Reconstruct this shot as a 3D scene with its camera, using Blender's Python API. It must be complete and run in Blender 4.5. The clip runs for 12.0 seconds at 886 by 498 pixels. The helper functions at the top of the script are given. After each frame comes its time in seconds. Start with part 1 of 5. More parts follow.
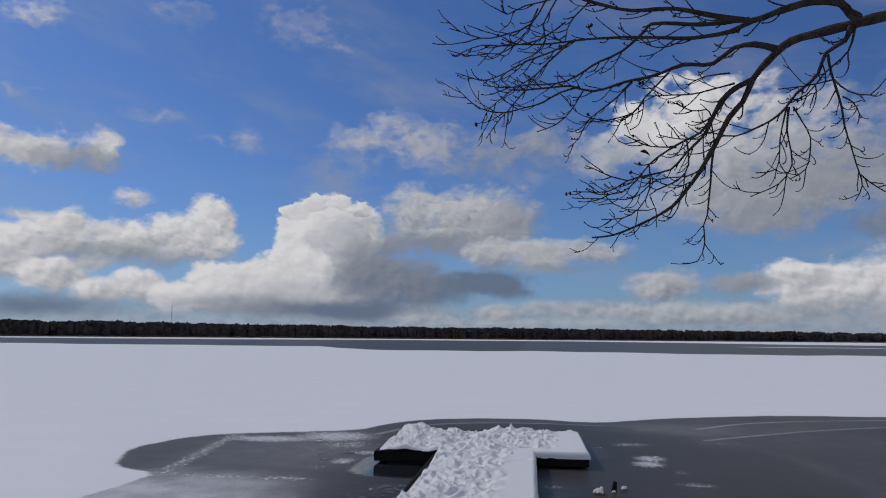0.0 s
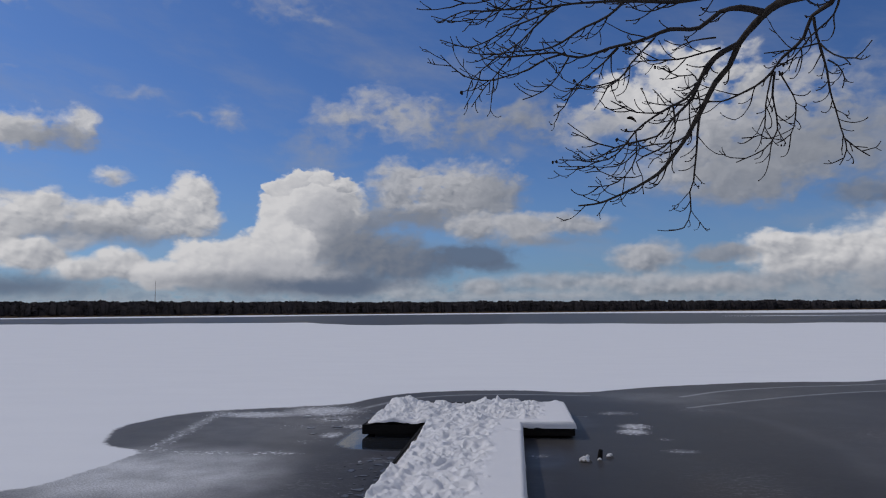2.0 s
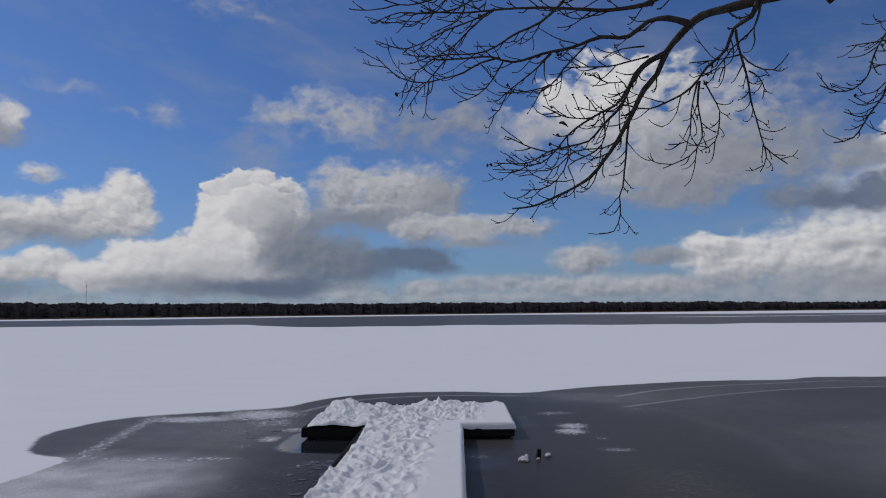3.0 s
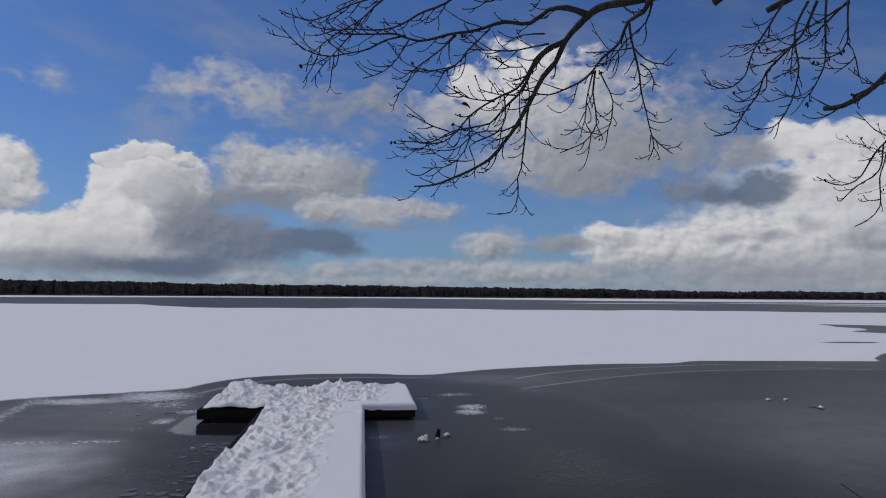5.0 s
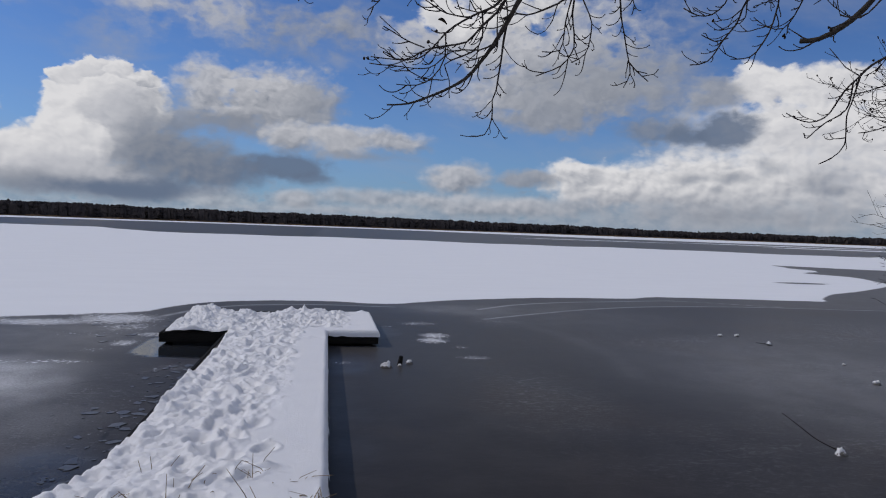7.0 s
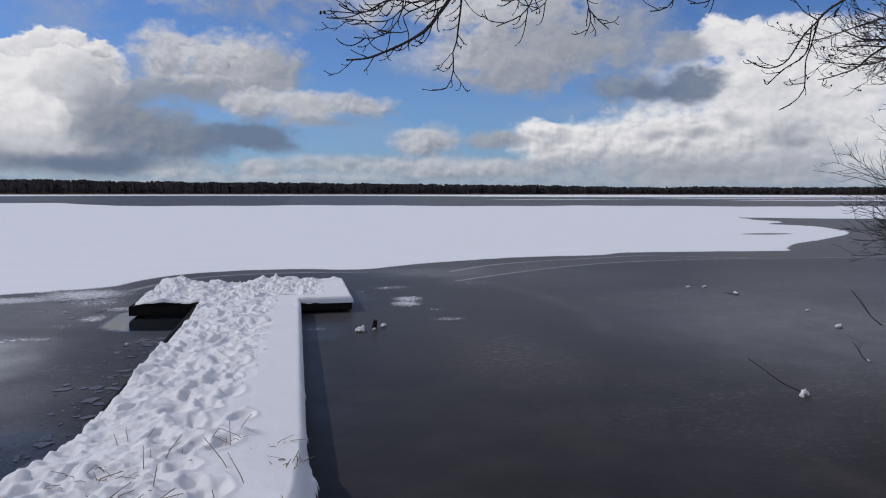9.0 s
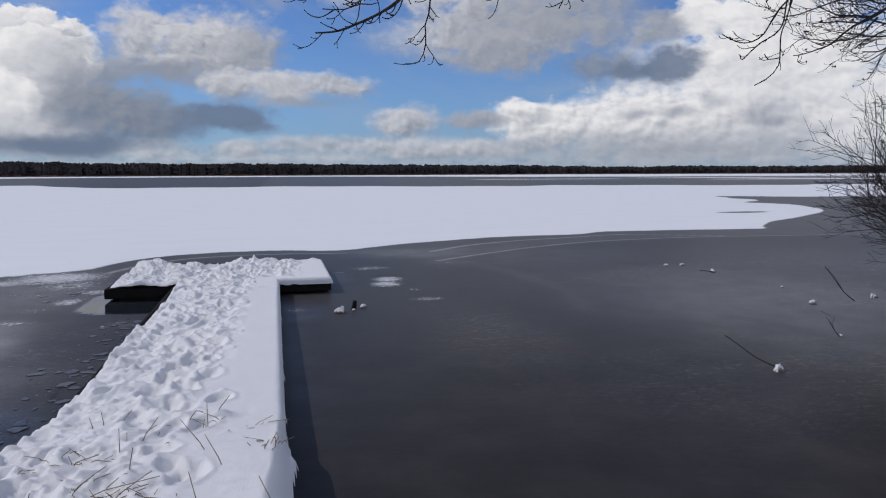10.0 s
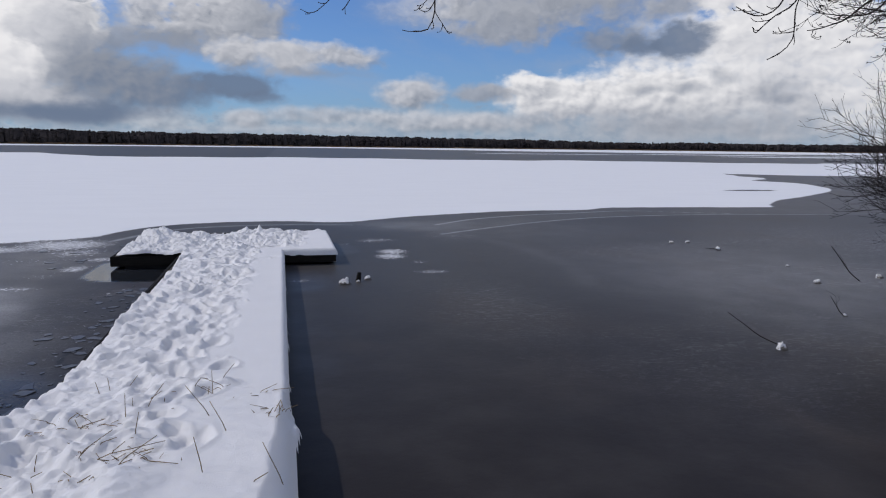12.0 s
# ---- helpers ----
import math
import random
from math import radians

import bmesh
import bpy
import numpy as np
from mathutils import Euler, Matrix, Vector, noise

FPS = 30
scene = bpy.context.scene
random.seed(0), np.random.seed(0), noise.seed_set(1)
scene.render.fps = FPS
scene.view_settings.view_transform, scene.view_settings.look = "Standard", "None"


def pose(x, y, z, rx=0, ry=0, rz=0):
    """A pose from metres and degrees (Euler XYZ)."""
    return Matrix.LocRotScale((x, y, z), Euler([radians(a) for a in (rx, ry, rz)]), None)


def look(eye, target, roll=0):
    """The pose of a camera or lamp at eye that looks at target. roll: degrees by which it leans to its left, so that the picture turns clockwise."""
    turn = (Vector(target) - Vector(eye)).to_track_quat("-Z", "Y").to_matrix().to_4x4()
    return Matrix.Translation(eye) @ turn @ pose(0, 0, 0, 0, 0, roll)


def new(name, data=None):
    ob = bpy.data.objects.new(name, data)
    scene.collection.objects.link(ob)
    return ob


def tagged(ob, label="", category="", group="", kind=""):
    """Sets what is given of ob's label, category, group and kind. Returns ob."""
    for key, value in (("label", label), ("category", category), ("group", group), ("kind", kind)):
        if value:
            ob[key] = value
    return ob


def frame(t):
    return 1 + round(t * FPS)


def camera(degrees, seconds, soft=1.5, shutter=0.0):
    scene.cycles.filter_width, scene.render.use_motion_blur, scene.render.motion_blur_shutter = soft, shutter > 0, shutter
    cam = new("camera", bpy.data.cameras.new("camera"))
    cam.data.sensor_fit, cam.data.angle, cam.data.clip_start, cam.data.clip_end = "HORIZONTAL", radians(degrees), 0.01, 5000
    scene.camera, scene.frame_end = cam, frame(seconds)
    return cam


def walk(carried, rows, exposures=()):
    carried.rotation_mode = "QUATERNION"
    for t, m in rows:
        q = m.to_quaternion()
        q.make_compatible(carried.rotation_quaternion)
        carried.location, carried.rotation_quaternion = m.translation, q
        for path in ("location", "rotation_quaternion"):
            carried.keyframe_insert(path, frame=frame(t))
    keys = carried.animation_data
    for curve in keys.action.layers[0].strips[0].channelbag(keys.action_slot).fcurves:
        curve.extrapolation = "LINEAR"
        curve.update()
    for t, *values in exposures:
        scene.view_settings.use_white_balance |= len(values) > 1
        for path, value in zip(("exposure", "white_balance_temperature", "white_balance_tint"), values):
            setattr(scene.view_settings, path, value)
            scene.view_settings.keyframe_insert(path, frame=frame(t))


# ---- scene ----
cam = camera(64.3, 12.0, soft=1.1)
PATH = [
    (0, (0.538, 1.54, 2.945), (0.294, 3.509, 3.193), 0.5),
    (0.5, (0.544, 1.545, 2.941), (0.302, 3.517, 3.169), 0.3),
    (1, (0.539, 1.548, 2.931), (0.309, 3.524, 3.143), -0.1),
    (1.5, (0.531, 1.564, 2.933), (0.312, 3.543, 3.122), -0.4),
    (2, (0.526, 1.553, 2.93), (0.325, 3.535, 3.106), -0.5),
    (2.5, (0.539, 1.561, 2.931), (0.371, 3.547, 3.102), -0.5),
    (3, (0.56, 1.557, 2.931), (0.52, 3.549, 3.11), -0.6),
    (3.2, (0.57, 1.561, 2.926), (0.575, 3.552, 3.11), -0.5),
    (4.8, (0.567, 1.521, 2.905), (0.773, 3.504, 3.063), 0.0),
    (5, (0.582, 1.52, 2.899), (0.806, 3.503, 3.031), 0.4),
    (5.5, (0.577, 1.514, 2.892), (0.848, 3.494, 2.973), 0.9),
    (6, (0.571, 1.521, 2.882), (0.876, 3.497, 2.918), 1.4),
    (6.5, (0.562, 1.53, 2.873), (0.87, 3.506, 2.863), 1.9),
    (7, (0.565, 1.533, 2.856), (0.89, 3.505, 2.798), 2.1),
    (9, (0.586, 1.535, 2.823), (0.991, 3.487, 2.664), 0.1),
    (9.5, (0.602, 1.531, 2.806), (1.037, 3.474, 2.619), -0.1),
    (10, (0.618, 1.56, 2.806), (1.076, 3.495, 2.592), -0.2),
    (10.5, (0.611, 1.554, 2.8), (1.078, 3.484, 2.566), 0.0),
    (11, (0.617, 1.561, 2.798), (1.081, 3.489, 2.536), 0.3),
    (11.5, (0.614, 1.566, 2.793), (1.068, 3.494, 2.515), 0.6),
    (12, (0.616, 1.565, 2.792), (1.059, 3.494, 2.504), 0.7),
]
walk(cam, [(t, look(eye, target, roll)) for t, eye, target, roll in PATH],
     exposures=[(0, -0.98), (2.5, -1.07), (5.5, -0.99), (7, -0.84), (9.5, -0.65), (12, -0.61)])

# ---------------- world, sun ----------------
SUN_AZ, SUN_EL = -70.0, 45.0          # degrees, azimuth clockwise from +y

sun = new("sun", bpy.data.lights.new("sun", "SUN"))
sun.data.energy, sun.data.angle, sun.data.color = 2.9, radians(0.6), (1.0, 0.93, 0.85)
_d = Vector((math.sin(radians(SUN_AZ)) * math.cos(radians(SUN_EL)), math.cos(radians(SUN_AZ)) * math.cos(radians(SUN_EL)), math.sin(radians(SUN_EL))))
sun.matrix_world = look(_d * 50, (0, 0, 0))


class Graph:
    """Small helper to write node trees as expressions."""

    def __init__(self, tree):
        self.t = tree

    def node(self, kind, ins=(), **props):
        n = self.t.nodes.new(kind)
        for k, v in props.items():
            setattr(n, k, v)
        items = ins.items() if isinstance(ins, dict) else enumerate(ins)
        for k, v in items:
            if v is None:
                continue
            if isinstance(v, bpy.types.NodeSocket):
                self.t.links.new(v, n.inputs[k])
            else:
                n.inputs[k].default_value = v
        return n

    def m(self, op, a, b=None, c=None, clamp=False):
        return self.node("ShaderNodeMath", (a, b, c), operation=op, use_clamp=clamp).outputs[0]

    def v(self, op, a, b=None, scale=None):
        n = self.node("ShaderNodeVectorMath", (a, b), operation=op)
        if scale is not None:
            if isinstance(scale, bpy.types.NodeSocket):
                self.t.links.new(scale, n.inputs["Scale"])
            else:
                n.inputs["Scale"].default_value = scale
        return n.outputs["Value"] if op in ("LENGTH", "DOT_PRODUCT", "DISTANCE") else n.outputs[0]

    def mix(self, f, a, b):
        n = self.node("ShaderNodeMix", data_type="RGBA")
        for i, v in ((0, f), (6, a), (7, b)):
            if isinstance(v, bpy.types.NodeSocket):
                self.t.links.new(v, n.inputs[i])
            else:
                n.inputs[i].default_value = v if i == 0 else (*v[:3], 1)
        return n.outputs[2]

    def step(self, x, lo, hi, a=0.0, b=1.0):
        n = self.node("ShaderNodeMapRange", {0: x, 1: lo, 2: hi, 3: a, 4: b}, interpolation_type="SMOOTHSTEP")
        return n.outputs[0]

    def noise(self, vec, scale, detail=4.0, rough=0.5, dist=0.0):
        return self.node("ShaderNodeTexNoise", {"Vector": vec, "Scale": scale, "Detail": detail, "Roughness": rough, "Distortion": dist})

    def xyz(self, vec):
        n = self.node("ShaderNodeSeparateXYZ", (vec,))
        return n.outputs[0], n.outputs[1], n.outputs[2]

    def vec(self, x, y, z):
        return self.node("ShaderNodeCombineXYZ", (x, y, z)).outputs[0]

    def attr(self, name):
        return self.node("ShaderNodeAttribute", attribute_name=name).outputs["Fac"]


def build_world():
    w = bpy.data.worlds.new("winter_sky")
    scene.world = w
    w.use_nodes = True
    g = Graph(w.node_tree)
    w.node_tree.nodes.clear()
    sky = g.node("ShaderNodeTexSky", sky_type="NISHITA", sun_disc=False, sun_elevation=radians(SUN_EL),
                 sun_rotation=radians(SUN_AZ), altitude=50.0, air_density=1.0, dust_density=0.6, ozone_density=2.5)
    way = g.node("ShaderNodeTexCoord").outputs["Generated"]
    x, y, z = g.xyz(way)
    deg = 180 / math.pi
    az = g.m("MULTIPLY", g.m("ARCTAN2", x, y), deg)
    el = g.m("MULTIPLY", g.m("ARCSINE", z), deg)
    flat = g.vec(az, el, 0.0)
    # billowing outlines: the sky's plane is bent by noise that grows with height above the horizon
    grow = g.m("MAXIMUM", g.m("ADD", el, 2.5), 2.5)
    long = g.v("MULTIPLY", flat, (0.62, 1.0, 1.0))
    near = g.step(el, 10.5, 14.0)
    big = g.v("SUBTRACT", g.noise(long, 0.34, 2.0, 0.5).outputs["Color"], (0.5, 0.5, 0.5))
    fine = g.v("SUBTRACT", g.noise(long, 1.5, 5.0, 0.5).outputs["Color"], (0.5, 0.5, 0.5))
    bent = g.v("ADD", flat, g.v("SCALE", g.v("ADD", g.v("SCALE", big, scale=0.20), g.v("SCALE", fine, scale=g.step(el, 1.0, 9.0, 0.03, 0.085))), scale=grow))
    def heads(vec):
        """Cauliflower relief: rounded heads with smaller ones on them, looser high up."""
        cell = g.node("ShaderNodeTexVoronoi", {"Vector": g.v("MULTIPLY", vec, (0.8, 1.0, 1.0)), "Scale": 0.75, "Detail": 2.0, "Roughness": 0.55, "Smoothness": 0.5}, feature="SMOOTH_F1", normalize=True).outputs["Distance"]
        loft = g.noise(vec, 0.30, 6.0, 0.5).outputs["Fac"]
        return g.m("ADD", g.m("MULTIPLY", g.m("SUBTRACT", 0.45, cell), g.m("SUBTRACT", 1.0, near)), g.m("MULTIPLY", g.m("MULTIPLY", g.m("SUBTRACT", loft, 0.5), 1.6), near))

    billow = heads(bent)
    grain = g.noise(long, 1.3, 5.0, 0.52).outputs["Fac"]
    relief = g.m("SUBTRACT", billow, heads(g.v("ADD", bent, (-0.30, 0.34, 0.0))))
    swell = g.m("ADD", g.m("MULTIPLY_ADD", billow, g.m("MULTIPLY_ADD", near, 0.3, 0.8), 1.0), g.m("MULTIPLY", g.m("SUBTRACT", grain, 0.5), 0.5))
    shade = g.m("MULTIPLY_ADD", relief, g.m("MULTIPLY_ADD", near, 0.0, 2.3), 0.58)
    colour = g.v("MULTIPLY", sky.outputs[0], (0.66, 0.97, 1.54))
    low = g.step(el, 16.0, -1.0)
    colour = g.mix(g.m("MULTIPLY", low, 0.30), colour, (4.2, 6.8, 10.5))
    W, S = (12.6, 12.5, 12.8), (4.0, 4.4, 5.3)        # sunlit white, grey underside
    G, B = (5.7, 6.05, 6.95), (2.2, 2.9, 4.3)           # light grey, blue-grey core
    H = (8.7, 8.85, 9.6)
    # low banks along the horizon, all round
    band = g.step(g.m("ADD", g.m("ABSOLUTE", g.m("SUBTRACT", el, 1.0)), g.m("MULTIPLY", g.m("SUBTRACT", grain, 0.5), 8.0)), 2.2, 0.2)
    colour = g.mix(g.m("MULTIPLY", band, 0.55), colour, g.mix(g.m("ADD", 0.4, g.m("MULTIPLY", g.m("SUBTRACT", grain, 0.5), 3.0), clamp=True), (4.0, 4.9, 6.4), H))
    # scattered clouds over the rest of the dome, added out of view to whiten the sky's light
    over = g.noise(g.v("DIVIDE", way, g.vec(g.m("ADD", g.m("ABSOLUTE", z), 0.25), g.m("ADD", g.m("ABSOLUTE", z), 0.25), 1.0)), 1.3, 7.0, 0.6).outputs["Fac"]
    behind = g.m("MULTIPLY", g.step(over, 0.40, 0.56), g.step(g.m("ABSOLUTE", az), 48.0, 66.0))
    high = g.m("MULTIPLY", g.step(over, 0.42, 0.6), g.step(el, 28.0, 42.0))
    colour = g.mix(g.m("MULTIPLY", g.m("MAXIMUM", behind, high), 0.9), colour, g.mix(g.step(over, 0.5, 0.75), H, S))
    # thin high veils
    veil = g.noise(g.v("MULTIPLY", g.vec(g.m("ADD", az, g.m("MULTIPLY", el, 1.4)), el, 0.0), (0.05, 0.10, 1.0)), 1.6, 6.0, 0.6).outputs["Fac"]
    state = [g.mix(g.m("MULTIPLY", g.step(veil, 0.42, 0.85), 0.4), colour, G)]

    def puff(a, e, hw, hh, bright, dark, soft, thick):
        """One lobe of a cloud at azimuth a and elevation e, lit from the upper left."""
        uv = g.v("DIVIDE", g.v("SUBTRACT", bent, (a, e, 0.0)), (hw, hh, 1.0))
        alpha = g.step(g.m("SUBTRACT", swell, g.v("LENGTH", uv)), -0.04, soft * 1.6, 0.0, thick)
        lit = g.m("ADD", g.v("DOT_PRODUCT", uv, (-0.26, 0.48, 0.0)), shade, clamp=True)
        state[0] = g.mix(alpha, state[0], bright if bright == dark else g.mix(lit, dark, bright))

    puff(-38.6, 22.0, 3.3, 1.5, W, G, 0.80, 0.90)
    puff(-29.0, 24.2, 3.2, 1.4, H, G, 0.90, 0.50)
    puff(-18.4, 24.4, 4.8, 2.1, H, G, 0.90, 0.60)
    puff(-15.7, 23.0, 2.0, 1.1, H, G, 0.80, 0.50)
    puff(-38.9, 17.0, 1.4, 0.5, H, G, 0.80, 0.50)
    puff(-30.4, 16.0, 2.9, 0.9, H, G, 0.80, 0.55)
    puff(-23.3, 15.3, 2.0, 1.7, H, G, 0.80, 0.75)
    puff(-25.5, 14.6, 1.5, 0.6, H, G, 0.80, 0.50)
    puff(-11.2, 18.9, 4.7, 1.5, G, G, 1.00, 0.25)
    puff(-4.5, 19.8, 4.2, 2.0, G, G, 1.00, 0.30)
    puff(-13.9, 15.2, 4.3, 2.2, H, G, 0.70, 0.85)
    puff(-9.5, 15.6, 5.9, 2.7, H, G, 0.60, 0.90)
    puff(-3.6, 15.0, 5.7, 2.5, G, S, 0.60, 0.85)
    puff(-16.6, 13.1, 3.5, 1.2, G, G, 0.80, 0.60)
    puff(1.1, 15.2, 4.8, 2.2, G, S, 0.60, 0.80)
    puff(0.2, 12.6, 3.0, 1.3, G, G, 0.90, 0.50)
    puff(-15.7, 12.0, 4.5, 0.9, G, G, 1.00, 0.40)
    puff(-38.1, 13.3, 3.2, 1.7, W, G, 0.35, 1.00)
    puff(-33.2, 13.8, 2.3, 1.6, W, G, 0.40, 0.95)
    puff(-35.5, 12.8, 4.8, 1.1, G, S, 0.50, 0.80)
    puff(-31.3, 10.2, 1.5, 0.8, W, G, 0.50, 0.95)
    puff(-37.6, 8.5, 3.2, 0.6, H, G, 0.70, 0.70)
    puff(-25.6, 8.9, 2.1, 2.1, W, G, 0.25, 1.00)
    puff(-27.0, 7.4, 3.8, 2.0, W, G, 0.30, 1.00)
    puff(-31.2, 6.9, 3.2, 1.7, W, G, 0.30, 1.00)
    puff(-36.1, 7.2, 3.1, 1.7, W, G, 0.30, 1.00)
    puff(-38.9, 5.8, 2.6, 2.2, W, G, 0.30, 1.00)
    puff(-32.3, 5.7, 6.3, 1.1, G, S, 0.50, 0.80)
    puff(-36.0, 4.2, 2.5, 1.3, W, G, 0.25, 1.00)
    puff(-33.5, 5.0, 1.7, 0.8, H, G, 0.40, 0.90)
    puff(-32.5, 3.1, 2.5, 0.8, W, G, 0.30, 1.00)
    puff(-30.2, 3.5, 1.9, 1.2, W, G, 0.25, 1.00)
    puff(-37.1, 2.0, 7.5, 1.0, B, B, 0.70, 0.85)
    puff(-9.1, 10.3, 3.1, 2.5, H, S, 0.35, 0.95)
    puff(-4.9, 9.7, 5.6, 2.7, H, S, 0.35, 1.00)
    puff(-1.5, 9.2, 2.8, 2.0, G, S, 0.50, 0.90)
    puff(-11.4, 7.8, 2.5, 1.6, G, S, 0.50, 0.85)
    puff(-7.7, 7.6, 4.6, 1.2, S, S, 0.60, 0.85)
    puff(-3.1, 6.9, 2.2, 1.6, H, S, 0.40, 1.00)
    puff(0.6, 6.7, 3.7, 1.5, H, G, 0.40, 1.00)
    puff(4.8, 7.0, 3.9, 1.1, H, S, 0.45, 0.95)
    puff(1.9, 5.6, 6.4, 0.5, S, S, 0.80, 0.60)
    puff(-14.6, 8.4, 2.5, 2.5, W, G, 0.20, 1.00)
    puff(-16.8, 9.0, 2.8, 2.4, W, H, 0.14, 1.00)
    puff(-18.8, 10.0, 1.0, 0.9, W, H, 0.12, 1.00)
    puff(-17.3, 10.7, 1.2, 0.7, W, H, 0.12, 1.00)
    puff(-15.6, 10.6, 1.1, 0.8, W, H, 0.12, 1.00)
    puff(-14.0, 10.1, 1.0, 0.7, W, G, 0.15, 1.00)
    puff(-19.3, 8.5, 0.8, 1.0, W, H, 0.12, 1.00)
    puff(-18.0, 6.9, 2.5, 2.7, W, H, 0.16, 1.00)
    puff(-15.5, 6.3, 3.5, 2.8, H, G, 0.30, 1.00)
    puff(-18.8, 5.1, 2.9, 2.2, W, H, 0.18, 1.00)
    puff(-21.8, 4.3, 3.1, 1.8, W, H, 0.18, 1.00)
    puff(-24.4, 4.1, 2.8, 1.7, W, H, 0.18, 1.00)
    puff(-27.0, 3.0, 2.9, 1.2, W, H, 0.22, 1.00)
    puff(-17.2, 2.9, 5.8, 1.7, H, G, 0.35, 1.00)
    puff(-22.8, 2.4, 7.0, 1.0, G, S, 0.50, 0.90)
    puff(-13.0, 5.7, 3.3, 3.1, S, B, 0.60, 0.90)
    puff(-10.4, 4.6, 4.5, 2.4, S, B, 0.50, 0.95)
    puff(-8.1, 3.7, 4.6, 1.3, B, B, 0.50, 0.85)
    puff(-3.5, 4.4, 4.0, 1.2, B, B, 0.35, 0.90)
    puff(-1.5, 3.5, 2.2, 0.7, B, B, 0.50, 0.80)
    puff(-15.4, 2.0, 7.9, 1.0, B, B, 0.60, 0.90)
    puff(-9.0, 1.8, 3.0, 1.0, W, S, 0.40, 0.50)
    puff(21.1, 15.4, 8.1, 3.7, H, G, 0.90, 0.75)
    puff(28.3, 16.0, 8.0, 3.6, G, G, 1.00, 0.50)
    puff(15.3, 13.7, 7.7, 4.0, H, S, 0.70, 0.90)
    puff(21.5, 11.0, 6.5, 2.7, G, S, 0.70, 0.90)
    puff(13.0, 10.7, 5.6, 2.2, H, S, 0.60, 0.90)
    puff(21.1, 15.3, 6.8, 3.6, H, G, 0.60, 0.95)
    puff(25.8, 12.7, 5.5, 2.9, G, S, 0.70, 0.85)
    puff(12.0, 18.7, 3.1, 1.9, W, H, 0.25, 1.00)
    puff(9.7, 16.6, 4.1, 2.4, W, H, 0.30, 1.00)
    puff(14.5, 16.3, 4.8, 2.9, W, G, 0.35, 1.00)
    puff(7.2, 14.5, 4.1, 2.1, H, G, 0.50, 0.90)
    puff(16.0, 13.0, 6.0, 3.7, H, S, 0.40, 0.95)
    puff(21.1, 12.0, 5.8, 3.1, G, S, 0.45, 0.95)
    puff(17.6, 9.5, 5.4, 2.0, G, S, 0.40, 0.95)
    puff(35.9, 7.5, 10.8, 4.3, W, H, 0.60, 1.00)
    puff(33.3, 3.7, 14.3, 2.8, W, H, 0.70, 1.00)
    puff(34.2, 1.4, 16.3, 1.3, H, G, 0.80, 0.90)
    puff(39.8, 8.7, 5.1, 3.9, W, H, 0.50, 1.00)
    puff(33.4, 11.2, 3.1, 1.8, W, H, 0.22, 1.00)
    puff(37.0, 11.1, 3.7, 1.8, W, H, 0.25, 1.00)
    puff(35.9, 8.6, 5.1, 2.2, W, H, 0.40, 1.00)
    puff(25.4, 10.3, 4.4, 2.2, G, S, 0.70, 0.80)
    puff(29.9, 10.6, 2.4, 1.7, G, S, 0.50, 0.90)
    puff(26.2, 8.1, 3.9, 1.1, S, B, 0.50, 0.85)
    puff(30.9, 8.0, 2.8, 1.2, B, B, 0.30, 0.90)
    puff(27.9, 7.8, 2.7, 0.8, B, B, 0.50, 0.80)
    puff(25.4, 6.7, 7.3, 0.7, G, G, 1.00, 0.50)
    puff(22.0, 3.9, 5.2, 2.0, W, G, 0.30, 1.00)
    puff(19.6, 4.8, 2.0, 1.2, W, G, 0.25, 1.00)
    puff(28.3, 4.3, 6.7, 2.6, W, G, 0.40, 1.00)
    puff(34.8, 4.2, 8.0, 2.7, W, G, 0.60, 1.00)
    puff(41.0, 4.0, 7.1, 3.5, H, G, 0.70, 1.00)
    puff(15.8, 4.1, 3.0, 0.8, G, S, 0.40, 0.90)
    puff(10.3, 4.1, 3.0, 1.5, H, S, 0.40, 0.95)
    puff(30.7, 1.9, 14.0, 1.7, G, S, 0.80, 0.90)
    puff(28.3, 4.6, 1.8, 0.5, S, B, 0.60, 0.55)
    puff(31.3, 4.6, 1.8, 0.6, S, B, 0.60, 0.55)
    puff(33.7, 5.3, 1.0, 0.8, S, B, 0.60, 0.45)
    puff(37.0, 4.3, 2.1, 0.9, S, B, 0.60, 0.50)
    puff(38.4, 3.7, 1.9, 0.5, S, B, 0.60, 0.50)
    puff(-13.1, 4.3, 3.5, 2.4, S, B, 0.70, 0.85)
    puff(-9.4, 3.8, 4.2, 1.8, S, B, 0.60, 0.85)
    puff(-13.4, 2.2, 7.4, 0.8, B, B, 0.60, 0.85)
    puff(3.0, 2.3, 6.5, 0.7, H, S, 0.50, 0.70)
    puff(10.8, 2.0, 7.5, 1.0, H, S, 0.50, 0.80)
    puff(17.6, 2.0, 5.9, 0.8, H, S, 0.50, 0.80)
    puff(1.2, 1.2, 10.9, 0.5, H, G, 0.70, 0.60)
    puff(-2.4, 1.9, 2.0, 0.7, H, S, 0.40, 0.80)
    puff(41.8, 8.0, 4.5, 3.7, W, H, 0.60, 1.00)
    puff(44.2, 3.8, 5.4, 3.8, W, H, 0.80, 1.00)
    puff(47.1, 6.5, 7.4, 7.9, W, H, 0.80, 1.00)
    colour = state[0]
    out = g.node("ShaderNodeOutputWorld")
    bg = g.node("ShaderNodeBackground", {"Color": colour, "Strength": 0.1})
    w.node_tree.links.new(bg.outputs[0], out.inputs[0])


build_world()


